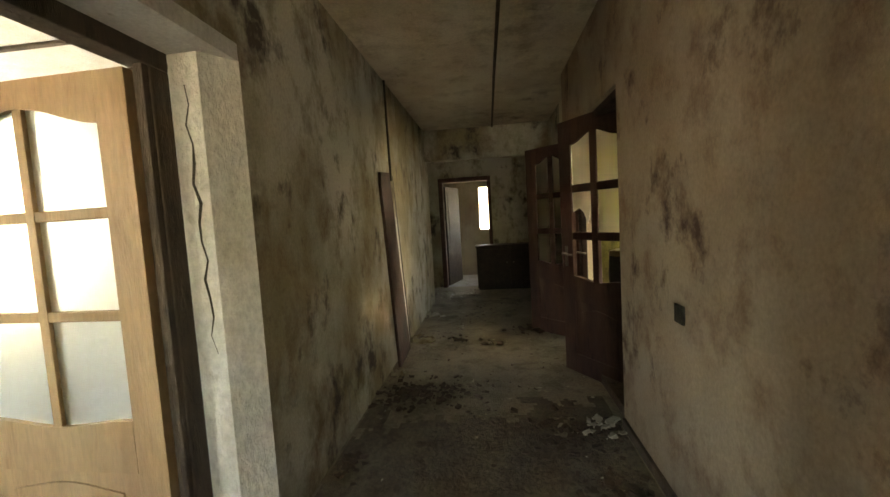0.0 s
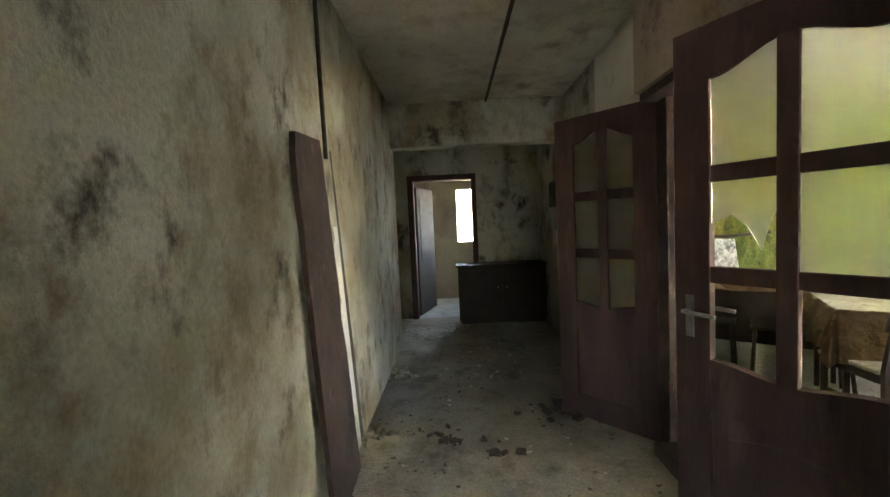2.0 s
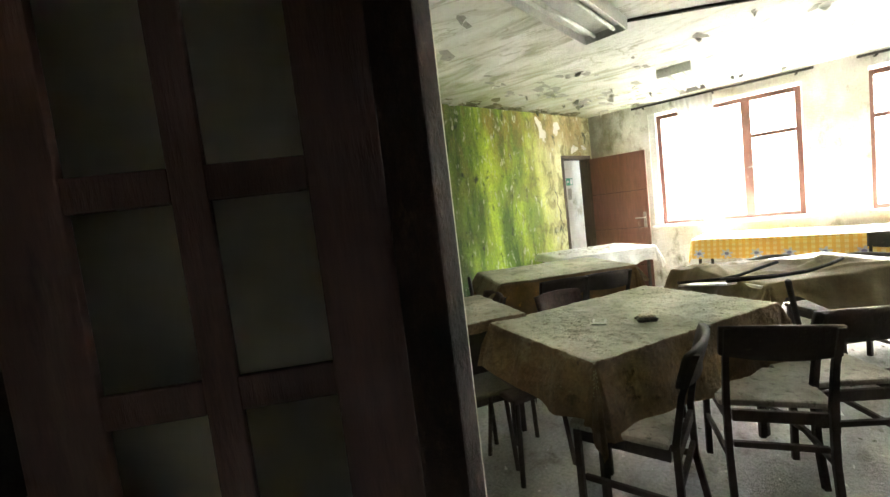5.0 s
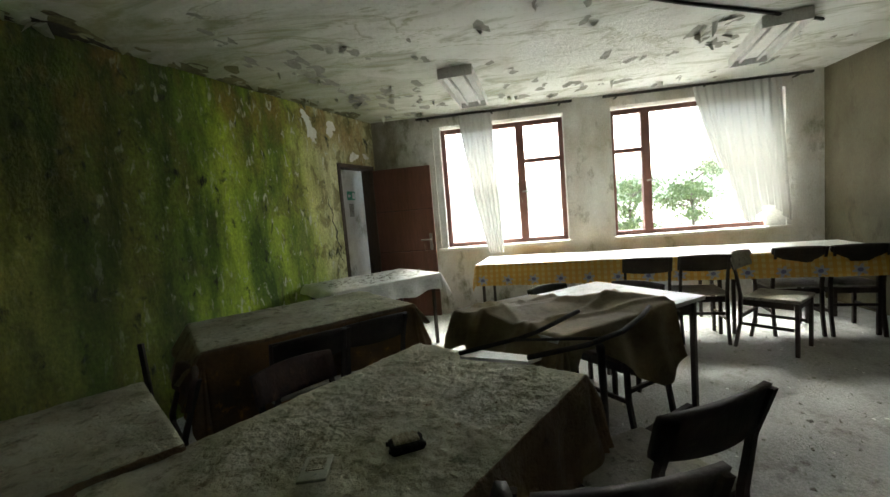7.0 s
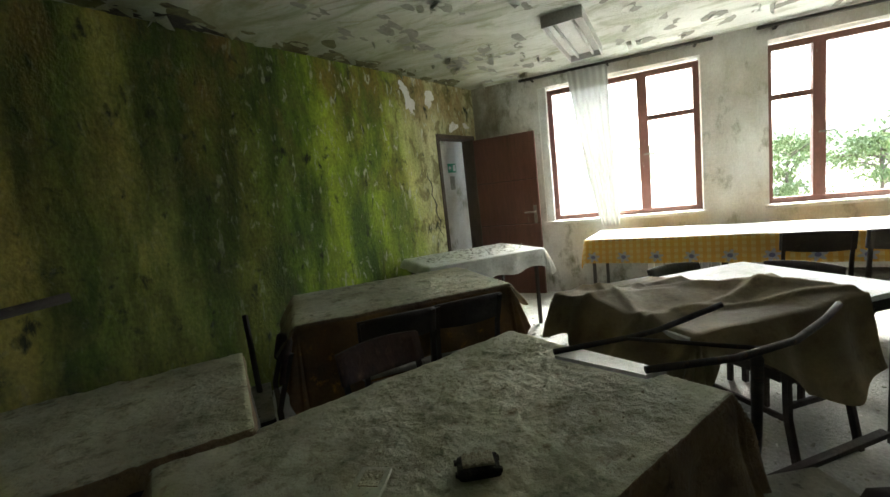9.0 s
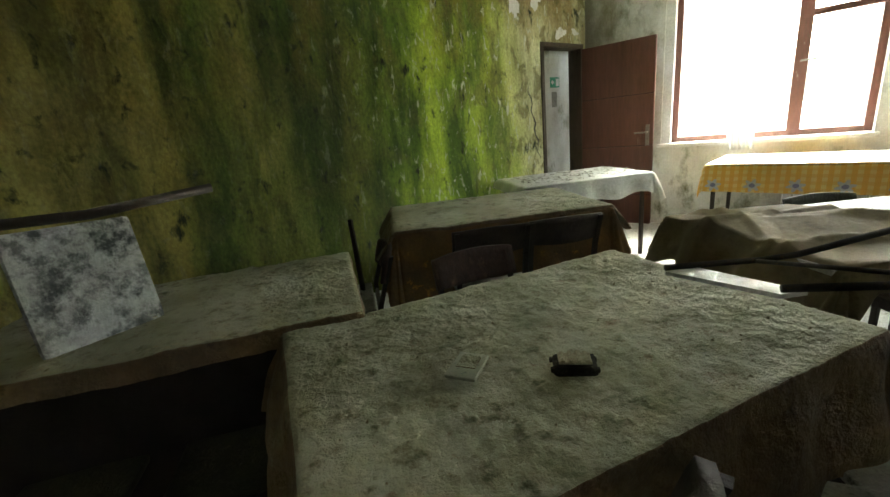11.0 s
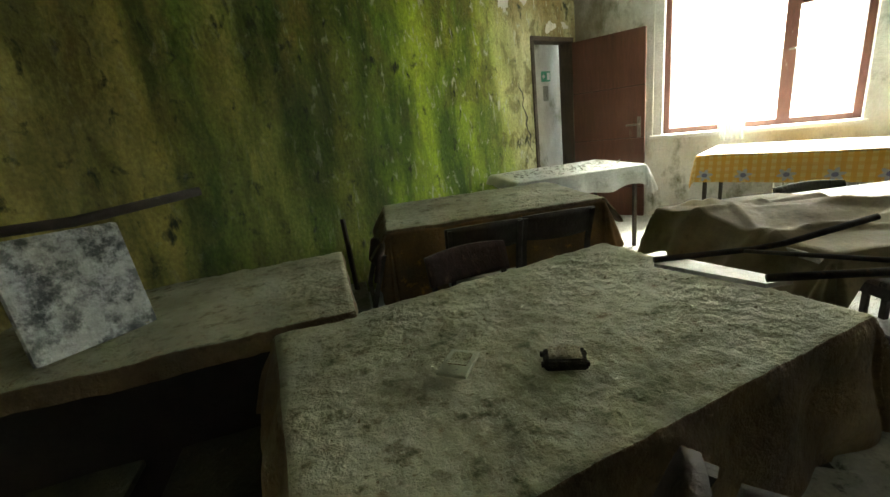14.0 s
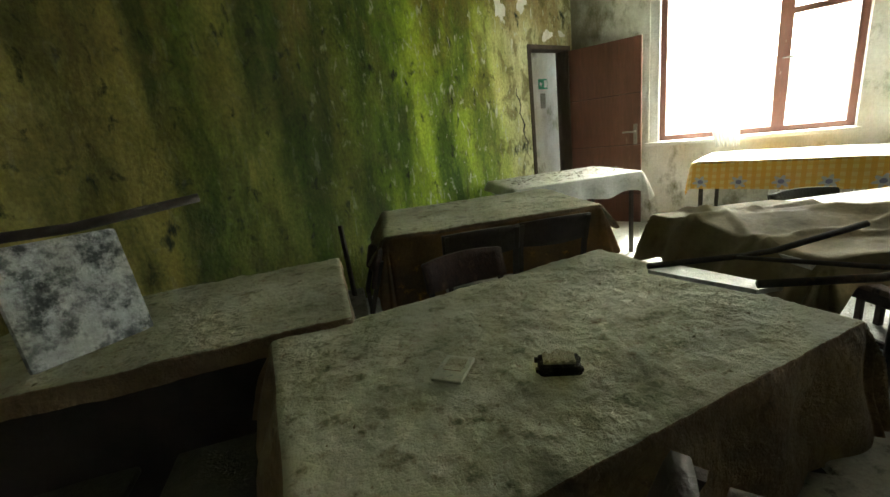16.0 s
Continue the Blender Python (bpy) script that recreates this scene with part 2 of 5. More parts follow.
def algae(name):
    """Vertical green and brown streaks of algae over pale plaster, thinning out towards the doorway end (small local x)."""
    m = bpy.data.materials.new(name)
    m.use_nodes = True
    n, lk = m.node_tree.nodes, m.node_tree.links
    b = n["Principled BSDF"]
    tc = n.new("ShaderNodeTexCoord")
    sep = n.new("ShaderNodeSeparateXYZ")
    lk.new(tc.outputs["Object"], sep.inputs[0])

    def noise_at(sc, zs, detail=7.0, warp=0.0):
        mp = n.new("ShaderNodeMapping")
        mp.inputs["Scale"].default_value = (1, 1, zs)
        lk.new(tc.outputs["Object"], mp.inputs["Vector"])
        t = n.new("ShaderNodeTexNoise")
        t.inputs["Scale"].default_value, t.inputs["Detail"].default_value, t.inputs["Roughness"].default_value = sc, detail, 0.62
        t.inputs["Distortion"].default_value = warp
        lk.new(mp.outputs[0], t.inputs["Vector"])
        return t.outputs["Fac"]

    def ramp(src, a, z, lo=0.0, hi=1.0):
        r = n.new("ShaderNodeMapRange")
        for k, v in (("From Min", a), ("From Max", z), ("To Min", lo), ("To Max", hi)):
            r.inputs[k].default_value = v
        lk.new(src, r.inputs["Value"])
        return r.outputs[0]

    def calc(op, a, z):
        c = n.new("ShaderNodeMath")
        c.operation = op
        for i, v in enumerate((a, z)):
            if isinstance(v, float):
                c.inputs[i].default_value = v
            else:
                lk.new(v, c.inputs[i])
        return c.outputs[0]

    def mix(f, a, z):
        x = n.new("ShaderNodeMix")
        x.data_type = "RGBA"
        lk.new(f, x.inputs[0])
        for i, v in ((6, a), (7, z)):
            if isinstance(v, tuple):
                x.inputs[i].default_value = (*v, 1)
            else:
                lk.new(v, x.inputs[i])
        return x.outputs[2]

    streak = noise_at(2.6, 0.2, 6.0, 0.2)
    thin = noise_at(3.8, 0.24, 9.0, 0.3)
    wide = noise_at(1.5, 0.5)
    spots = noise_at(9.0, 0.6, 8.0, 0.4)
    fine = noise_at(45.0, 0.7, 5.0)

    def bands(stops, src):
        r = n.new("ShaderNodeValToRGB")
        while len(r.color_ramp.elements) < len(stops):
            r.color_ramp.elements.new(0.5)
        for e, (p, c) in zip(r.color_ramp.elements, stops):
            e.position, e.color = p / 6.0, (*c, 1)
        lk.new(src, r.inputs[0])
        return r.outputs[0]

    where = calc("ADD", sep.outputs[0], calc("MULTIPLY", calc("SUBTRACT", streak, 0.5), 0.55))
    where = calc("DIVIDE", calc("ADD", where, calc("MULTIPLY", calc("SUBTRACT", wide, 0.5), 0.75)), 6.0)
    dark = bands(((0.0, (0.193, 0.179, 0.083)), (0.85, (0.317, 0.301, 0.127)), (1.2, (0.254, 0.270, 0.071)), (1.5, (0.127, 0.191, 0.020)), (1.9, (0.055, 0.103, 0.009)), (2.3, (0.118, 0.191, 0.013)),
                  (2.65, (0.031, 0.061, 0.006)), (3.05, (0.042, 0.058, 0.008)), (3.4, (0.025, 0.044, 0.005)), (3.68, (0.138, 0.159, 0.025)), (3.95, (0.036, 0.063, 0.008)), (4.25, (0.090, 0.097, 0.017)), (4.6, (0.138, 0.131, 0.030)), (5.2, (0.152, 0.138, 0.039))), where)
    light = bands(((0.0, (0.497, 0.483, 0.276)), (0.85, (0.640, 0.640, 0.350)), (1.2, (0.603, 0.619, 0.238)), (1.5, (0.429, 0.523, 0.055)), (1.9, (0.285, 0.413, 0.029)), (2.3, (0.413, 0.539, 0.039)),
                   (2.65, (0.126, 0.199, 0.014)), (3.05, (0.168, 0.179, 0.023)), (3.4, (0.078, 0.121, 0.013)), (3.68, (0.386, 0.373, 0.083)), (3.95, (0.117, 0.166, 0.019)), (4.25, (0.304, 0.262, 0.055)), (4.6, (0.386, 0.345, 0.090)), (5.2, (0.373, 0.331, 0.097))), where)
    col = mix(ramp(thin, 0.40, 0.62), dark, light)
    col = mix(ramp(noise_at(2.4, 0.11, 3.0), 0.62, 0.76), col, light)
    rust = calc("MULTIPLY", ramp(noise_at(2.2, 0.5, 8.0), 0.48, 0.62), ramp(sep.outputs[2], 1.3, 2.5, 0.0, 0.8))
    col = mix(rust, col, (0.23, 0.145, 0.03))
    crust = calc("MULTIPLY", ramp(noise_at(5.0, 0.7, 9.0, 0.5), 0.52, 0.60), ramp(sep.outputs[0], 0.9, 2.4, 0.75, 0.25))
    col = mix(crust, col, (0.13, 0.115, 0.03))
    col = mix(ramp(spots, 0.58, 0.68), col, (0.02, 0.028, 0.008))
    pale = calc("MULTIPLY", ramp(noise_at(17.0, 0.40, 6.0, 0.8), 0.58, 0.66), ramp(sep.outputs[0], 1.6, 3.4, 0.95, 0.08))
    col = mix(pale, col, (0.56, 0.58, 0.42))
    g = n.new("ShaderNodeCombineColor")
    gr = ramp(fine, 0.3, 0.7, 0.6, 1.12)
    for i in range(3):
        lk.new(gr, g.inputs[i])
    x = n.new("ShaderNodeMix")
    x.data_type, x.blend_type = "RGBA", "MULTIPLY"
    x.inputs[0].default_value = 1.0
    lk.new(col, x.inputs[6])
    lk.new(g.outputs[0], x.inputs[7])
    lk.new(x.outputs[2], b.inputs["Base Color"])
    b.inputs["Roughness"].default_value = 0.9
    bp = n.new("ShaderNodeBump")
    bp.inputs["Strength"].default_value, bp.inputs["Distance"].default_value = 0.5, 0.02
    lk.new(calc("ADD", spots, fine), bp.inputs["Height"])
    lk.new(bp.outputs[0], b.inputs["Normal"])
    return m


def mouldy_ceiling(name):
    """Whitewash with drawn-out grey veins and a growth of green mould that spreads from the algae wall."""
    m = bpy.data.materials.new(name)
    m.use_nodes = True
    n, lk = m.node_tree.nodes, m.node_tree.links
    b = n["Principled BSDF"]
    tc = n.new("ShaderNodeTexCoord")
    sep = n.new("ShaderNodeSeparateXYZ")
    lk.new(tc.outputs["Object"], sep.inputs[0])

    def noise_at(sc, stretch, detail=7.0, warp=0.0):
        mp = n.new("ShaderNodeMapping")
        mp.inputs["Scale"].default_value = stretch
        mp.inputs["Rotation"].default_value = (0, 0, radians(20))
        lk.new(tc.outputs["Object"], mp.inputs["Vector"])
        t = n.new("ShaderNodeTexNoise")
        t.inputs["Scale"].default_value, t.inputs["Detail"].default_value, t.inputs["Roughness"].default_value = sc, detail, 0.62
        t.inputs["Distortion"].default_value = warp
        lk.new(mp.outputs[0], t.inputs["Vector"])
        return t.outputs["Fac"]

    def ramp(src, a, z, lo=0.0, hi=1.0):
        r = n.new("ShaderNodeMapRange")
        for k, v in (("From Min", a), ("From Max", z), ("To Min", lo), ("To Max", hi)):
            r.inputs[k].default_value = v
        lk.new(src, r.inputs["Value"])
        return r.outputs[0]

    def calc(op, a, z):
        c = n.new("ShaderNodeMath")
        c.operation = op
        for i, v in enumerate((a, z)):
            if isinstance(v, float):
                c.inputs[i].default_value = v
            else:
                lk.new(v, c.inputs[i])
        return c.outputs[0]

    def mix(f, a, z):
        x = n.new("ShaderNodeMix")
        x.data_type = "RGBA"
        lk.new(f, x.inputs[0])
        for i, v in ((6, a), (7, z)):
            if isinstance(v, tuple):
                x.inputs[i].default_value = (*v, 1)
            else:
                lk.new(v, x.inputs[i])
        return x.outputs[2]

    veins = noise_at(1.6, (2.2, 0.8, 1), 8.0, 1.2)
    broad = noise_at(0.9, (1, 1, 1), 5.0, 0.4)
    fine = noise_at(28.0, (1, 1, 1), 5.0)
    col = mix(ramp(broad, 0.35, 0.65), (0.60, 0.61, 0.55), (0.76, 0.77, 0.73))
    col = mix(ramp(veins, 0.53, 0.66, 0.0, 0.75), col, (0.36, 0.37, 0.28))
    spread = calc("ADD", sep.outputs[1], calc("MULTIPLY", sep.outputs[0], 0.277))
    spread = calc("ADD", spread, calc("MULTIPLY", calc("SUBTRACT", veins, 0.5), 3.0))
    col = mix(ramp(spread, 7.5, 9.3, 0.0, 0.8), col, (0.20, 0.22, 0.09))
    line = calc("ABSOLUTE", calc("SUBTRACT", noise_at(0.8, (2.6, 0.7, 1), 5.0, 0.8), 0.5), 0.0)
    col = mix(ramp(line, 0.012, 0.0, 0.0, 0.6), col, (0.25, 0.26, 0.13))
    col = mix(ramp(fine, 0.56, 0.72, 0.0, 0.35), col, (0.33, 0.33, 0.25))
    lk.new(col, b.inputs["Base Color"])
    b.inputs["Roughness"].default_value = 0.9
    bp = n.new("ShaderNodeBump")
    bp.inputs["Strength"].default_value, bp.inputs["Distance"].default_value = 0.5, 0.02
    lk.new(calc("ADD", veins, fine), bp.inputs["Height"])
    lk.new(bp.outputs[0], b.inputs["Normal"])
    return m


def gingham(name):
    """Yellow and orange checked oilcloth with scattered blue-grey flowers."""
    m = bpy.data.materials.new(name)
    m.use_nodes = True
    n, lk = m.node_tree.nodes, m.node_tree.links
    b = n["Principled BSDF"]
    tc = n.new("ShaderNodeTexCoord")
    sep = n.new("ShaderNodeSeparateXYZ")
    lk.new(tc.outputs["Object"], sep.inputs[0])

    def calc(op, a, z=0.0):
        c = n.new("ShaderNodeMath")
        c.operation = op
        for i, v in enumerate((a, z)):
            if isinstance(v, float):
                c.inputs[i].default_value = v
            else:
                lk.new(v, c.inputs[i])
        return c.outputs[0]

    def stripe(out):
        return calc("GREATER_THAN", calc("SINE", calc("MULTIPLY", out, 2 * math.pi / 0.06)), 0.0)

    def mix(f, a, z):
        x = n.new("ShaderNodeMix")
        x.data_type = "RGBA"
        lk.new(f, x.inputs[0])
        for i, v in ((6, a), (7, z)):
            if isinstance(v, tuple):
                x.inputs[i].default_value = (*v, 1)
            else:
                lk.new(v, x.inputs[i])
        return x.outputs[2]

    across = calc("SUBTRACT", sep.outputs[1], sep.outputs[2])
    col = mix(stripe(sep.outputs[0]), (0.60, 0.45, 0.17), (0.58, 0.32, 0.05))
    col = mix(calc("MULTIPLY", stripe(across), 0.6), col, (0.55, 0.30, 0.04))

    def cell(out, size, off):
        return calc("SUBTRACT", calc("FRACT", calc("ADD", calc("DIVIDE", out, size), off)), 0.5)
    fx, fy = calc("MULTIPLY", cell(sep.outputs[0], 0.27, 0.2), 0.27), calc("MULTIPLY", cell(across, 0.26, 0.24), 0.26)
    rad_ = calc("SQRT", calc("ADD", calc("MULTIPLY", fx, fx), calc("MULTIPLY", fy, fy)))
    petal = calc("MULTIPLY", calc("SINE", calc("MULTIPLY", calc("ARCTAN2", fy, fx), 6.0)), 0.014)
    col = mix(calc("LESS_THAN", rad_, calc("ADD", petal, 0.046)), col, (0.36, 0.37, 0.42))
    col = mix(calc("LESS_THAN", rad_, 0.02), col, (0.13, 0.13, 0.26))
    lk.new(col, b.inputs["Base Color"])
    b.inputs["Roughness"].default_value = 0.45
    return m


# ---------- mesh helpers ----------
def box(bm, lo, hi, bev=0.0, m=None):
    """A box from corner lo to corner hi, its edges bevelled, moved by m."""
    c = [(a + b) / 2 for a, b in zip(lo, hi)]
    s = [abs(b - a) for a, b in zip(lo, hi)]
    g = bmesh.ops.create_cube(bm, size=1.0)
    vs = g["verts"]
    bmesh.ops.scale(bm, vec=s, verts=vs)
    bmesh.ops.translate(bm, vec=c, verts=vs)
    if bev > 0:
        es = list({e for v in vs for e in v.link_edges})
        r = bmesh.ops.bevel(bm, geom=es, offset=min(bev, min(s) * 0.45), segments=2, profile=0.6, affect="EDGES")
        vs = list({v for f in r["faces"] for v in f.verts} | {v for v in vs if v.is_valid})
    if m is not None:
        bmesh.ops.transform(bm, matrix=m, verts=vs)
    return bm


def B(lo, hi, bev=0.0, m=None):
    return box(bmesh.new(), lo, hi, bev, m)


def tube(bm, pts, r, sides=8):
    """A round tube along a line of points."""
    pts = [Vector(p) for p in pts]
    rings = []
    for i, p in enumerate(pts):
        d = (pts[min(i + 1, len(pts) - 1)] - pts[max(i - 1, 0)]).normalized()
        q = d.to_track_quat("Z", "Y")
        rings.append([bm.verts.new(p + q @ Vector((r * math.cos(a), r * math.sin(a), 0))) for a in [2 * math.pi * k / sides for k in range(sides)]])
    for a, b in zip(rings, rings[1:]):
        for k in range(sides):
            bm.faces.new((a[k], a[(k + 1) % sides], b[(k + 1) % sides], b[k]))
    bm.faces.new(rings[0][::-1])
    bm.faces.new(rings[-1])
    return bm


def solid(bm, name, material, smooth=False):
    bmesh.ops.recalc_face_normals(bm, faces=bm.faces)
    me = bpy.data.meshes.new(name)
    bm.to_mesh(me)
    bm.free()
    me.materials.append(material)
    for p in me.polygons:
        p.use_smooth = smooth
    return me


def part(name, bm, material, parent, label="", smooth=False):
    ob = new(name, solid(bm, name, material, smooth))
    ob.parent = parent
    return tagged(ob, label)


def thing(name, label, category, m=None, group="", kind=""):
    ob = new(name)
    ob.matrix_basis = m or Matrix()
    return tagged(ob, label, category, group, kind)


def single(name, bm, material, label, category, m=None, group="", kind="", smooth=False):
    ob = new(name, solid(bm, name, material, smooth))
    ob.matrix_basis = m or Matrix()
    return tagged(ob, label, category, group, kind)


def wall(name, u0, u1, t0, t1, z0, z1, holes, material, label, m=None, along="y"):
    """A wall from u0 to u1 along an axis, t0 to t1 thick, with holes (ua, ub, za, zb) cut right through it."""
    bm = bmesh.new()

    def piece(a, b, za, zb):
        if b - a > 1e-4 and zb - za > 1e-4:
            lo, hi = ((t0, a, za), (t1, b, zb)) if along == "y" else ((a, t0, za), (b, t1, zb))
            box(bm, lo, hi)
    cur = u0
    for a, b, za, zb in sorted(holes):
        piece(cur, a, z0, z1)
        piece(a, b, z0, za)
        piece(a, b, zb, z1)
        cur = b
    piece(cur, u1, z0, z1)
    bmesh.ops.remove_doubles(bm, verts=bm.verts, dist=1e-5)
    return single(name, bm, material, label, "wall", m, kind="structure")


M_GREEN = algae("algae_wall")
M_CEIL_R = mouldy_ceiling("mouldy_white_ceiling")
M_CHECK = gingham("yellow_checked_oilcloth")

# ---------- the plan ----------
FC, CC = -0.07, 2.70          # corridor floor and ceiling
CR = 2.62                     # ceiling of the dining room
XL, XR = 0.0, 1.77            # corridor walls
XD = 2.05                     # dining room side of the corridor wall
XW = 7.90                     # window wall
DY0, DY1, DZ = 4.05, 5.83, 2.06   # double doorway
W1 = (4.68, 6.33, 0.87, 2.47)     # window openings: y, y, z, z
W2 = (2.22, 4.12, 0.87, 2.47)
CORNER = Vector((XW, 7.15, 0))
GREEN = Matrix.Translation(CORNER) @ pose(0, 0, 0, 0, 0, 180 - 15.5)   # local x runs along the green wall away from the windows

single("floor_corridor", B((-0.45, -1.6, FC - 0.15), (1.98, 9.5, FC)), M_FLOOR_C, "dirty grey concrete corridor floor strewn with debris", "floor", kind="structure")
single("floor_dining", B((1.98, 1.6, -0.15), (8.2, 9.0, 0.0)), M_FLOOR_R, "pale dusty dining room floor with dirt patches", "floor", kind="structure")
single("ceiling_corridor", B((-0.45, -1.6, CC), (2.0, 9.5, CC + 0.15)), M_CEIL_C, "dark stained corridor ceiling with flaking paint", "ceiling", kind="structure")
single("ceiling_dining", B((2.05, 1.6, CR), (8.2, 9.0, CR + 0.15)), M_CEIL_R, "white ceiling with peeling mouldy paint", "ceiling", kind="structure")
wall("wall_corridor_left", -1.6, 8.15, -0.3, XL, FC, CC, [(1.85, 3.05, FC, 2.07)], M_CORR, "greenish grey stained plaster corridor wall")
wall("wall_corridor_right", -1.6, DY1 + 0.0, XR, XD, FC, CC, [(DY0, DY1, FC, DZ)], M_CORR_R, "brown stained peeling plaster corridor wall")
wall("wall_corridor_right_mid", DY1, 6.95, 1.93, XD, FC, CC, [], M_CREAM, "pale cream plaster corridor wall beside the double door")
wall("wall_corridor_right_far", 6.95, 9.5, 1.93, XD, FC, CC, [], M_CORR, "grey stained plaster corridor wall beyond the double door")
wall("wall_far", -1.4, 3.2, 9.5, 9.65, FC, CC, [(0.07, 0.97, FC, 2.02)], M_CORR, "grey plaster wall at the corridor's end", along="x")
# The hole behind the camera is unseen, added to brighten the corridor.
wall("wall_near", -0.2, XR, -1.75, -1.6, FC, CC, [(0.75, 1.35, 1.0, 2.0)], M_CORR, "plaster wall at the near corridor end with an opening added for light", along="x")
wall("wall_windows", 1.6, 7.16, XW, XW + 0.3, 0, CR, [W1, W2], M_PLASTER, "grey mouldy plaster window wall")
wall("wall_back", XD, XW, 1.68, 1.83, 0, CR, [], M_BACK, "brown mouldy plaster wall", along="x")
wall("wall_green", -0.35, 6.10, -0.15, 0.0, 0, CR, [(0.06, 0.78, 0, 2.03)], M_GREEN, "plaster wall overgrown with green algae and mould", GREEN, along="x")
single("beam", B((0, 7.95, 2.22), (1.93, 8.15, CC)), M_CORR, "dark stained plaster beam across the corridor", "beam", kind="structure")

rnd = random.Random(7)


# ---------- outside ----------
M_YARD = mat("pale_gravel_yard", (0.34, 0.32, 0.26), (0.44, 0.42, 0.36), 0.4, (0.16, 0.17, 0.09), 0.95, 0.4, 8, amount3=0.6)
M_HILL = mat("wooded_hillside", (0.05, 0.085, 0.045), (0.09, 0.13, 0.07), 0.06, (0.12, 0.15, 0.09), 1.0, 0.4, 0.8)
M_LEAF = mat("leaf_green", (0.10, 0.15, 0.04), (0.16, 0.21, 0.07), 3, None, 0.7, 0.1, 20)
M_BARK = mat("bark", (0.09, 0.07, 0.05), (0.14, 0.11, 0.08), 8, None, 0.95, 0.6, 40, (1, 1, 0.2))

bm = bmesh.new()
bmesh.ops.create_grid(bm, x_segments=40, y_segments=40, size=400)
for v in bm.verts:
    d = math.hypot(v.co.x, v.co.y)
    v.co.z = -0.6 + (0.0 if d < 30 else 6 * noise.noise(v.co / 90) * min((d - 30) / 60, 1))
single("ground", bm, M_YARD, "pale gravel ground with grass patches around the building", "ground", kind="structure")
bm = bmesh.new()
bmesh.ops.create_grid(bm, x_segments=50, y_segments=14, size=1)
for v in bm.verts:
    u, w = v.co.x, (v.co.y + 1) / 2
    v.co = Vector((80 + 90 * w, u * 260, -5 + 20 * w * (0.75 + 0.35 * noise.noise(Vector((u * 3, w * 2, 0))))))
single("backdrop", bm, M_HILL, "wooded hillside across the valley", "hill", kind="structure", smooth=True)


def tree(x, y, h, spread):
    t = thing("tree", "broad-leaved tree in full leaf outside the windows", "tree", pose(x, y, -0.6), group="trees outside")
    b = bmesh.new()
    tube(b, [(0, 0, 0), (0.05, 0.03, h * 0.3), (-0.05, 0.1, h * 0.55), (0.02, 0.05, h * 0.72)], 0.04, 8)
    tips = []
    for k in range(11):
        a, z0 = k * 2.4 + rnd.uniform(-0.5, 0.5), h * rnd.uniform(0.3, 0.9)
        r = spread * rnd.uniform(0.45, 1.15)
        end = Vector((r * math.cos(a), r * math.sin(a), z0 + rnd.uniform(0.1, 0.6) * r))
        tube(b, [(0, 0, z0), Vector((0, 0, z0)).lerp(end, 0.5) + Vector((0, 0, 0.08)), end], 0.022, 5)
        tips.append(end)
        tips.append(end.lerp(Vector((0, 0, z0)), 0.4) + Vector((rnd.gauss(0, 0.12), rnd.gauss(0, 0.12), 0.1)))
    part("trunk", b, M_BARK, t)
    b = bmesh.new()
    for tip in tips:
        q = rnd.uniform(0.10, 0.24)
        for k in range(int(90 + 300 * q)):
            p = tip + Vector((rnd.gauss(0, q), rnd.gauss(0, q), rnd.gauss(0, q * 0.55)))
            m = Matrix.Translation(p) @ pose(0, 0, 0, rnd.uniform(0, 360), rnd.uniform(0, 360), rnd.uniform(0, 360))
            s = rnd.uniform(0.025, 0.06)
            b.faces.new([b.verts.new(m @ Vector(c)) for c in ((-s, 0, 0), (0, -s * 0.5, 0.01), (s, 0, 0), (0, s * 0.5, 0.01))])
    part("crown", b, M_LEAF, t)


tree(14.5, 0.5, 3.2, 0.75)
tree(14.6, 2.05, 2.6, 0.5)

# ---------- rooms beyond the openings ----------
# side room behind the tan door
# Unseen openings, placed to light the tan door and the corridor's right wall.
wall("wall_side_openings", -0.6, 6.2, -3.85, -3.6, FC, CC, [(0.15, 0.75, 1.0, 2.3), (3.5, 4.7, 0.8, 2.4)], M_WHITE, "white plaster wall with unseen openings that let daylight in")
wall("wall_side_far", -3.6, -0.3, 6.2, 6.4, FC, CC, [], M_WHITE, "plain white plaster wall", along="x")
# This wall's hole is unseen too, added to light the reveal and door.
wall("wall_side_near", -3.6, -0.3, -0.8, -0.6, FC, CC, [(-2.0, -1.5, 0.9, 2.2)], M_WHITE, "plain white plaster wall", along="x")
single("floor_side", B((-3.85, -0.8, FC - 0.15), (-0.3, 6.4, FC - 0.004)), M_FLOOR_R, "pale dusty floor of the side room", "floor", kind="structure")
single("ceiling_side", B((-3.85, -0.8, CC), (-0.3, 6.4, CC + 0.15)), M_WHITE, "white side room ceiling", "ceiling", kind="structure")
for k in range(4):
    single("ceiling_batten", B((-3.6, 2.95 + 0.55 * k, CC - 0.025), (-0.3, 2.99 + 0.55 * k, CC), 0.004), M_WOODOLD, "dark thin batten across the white ceiling", "batten", group="side room battens")
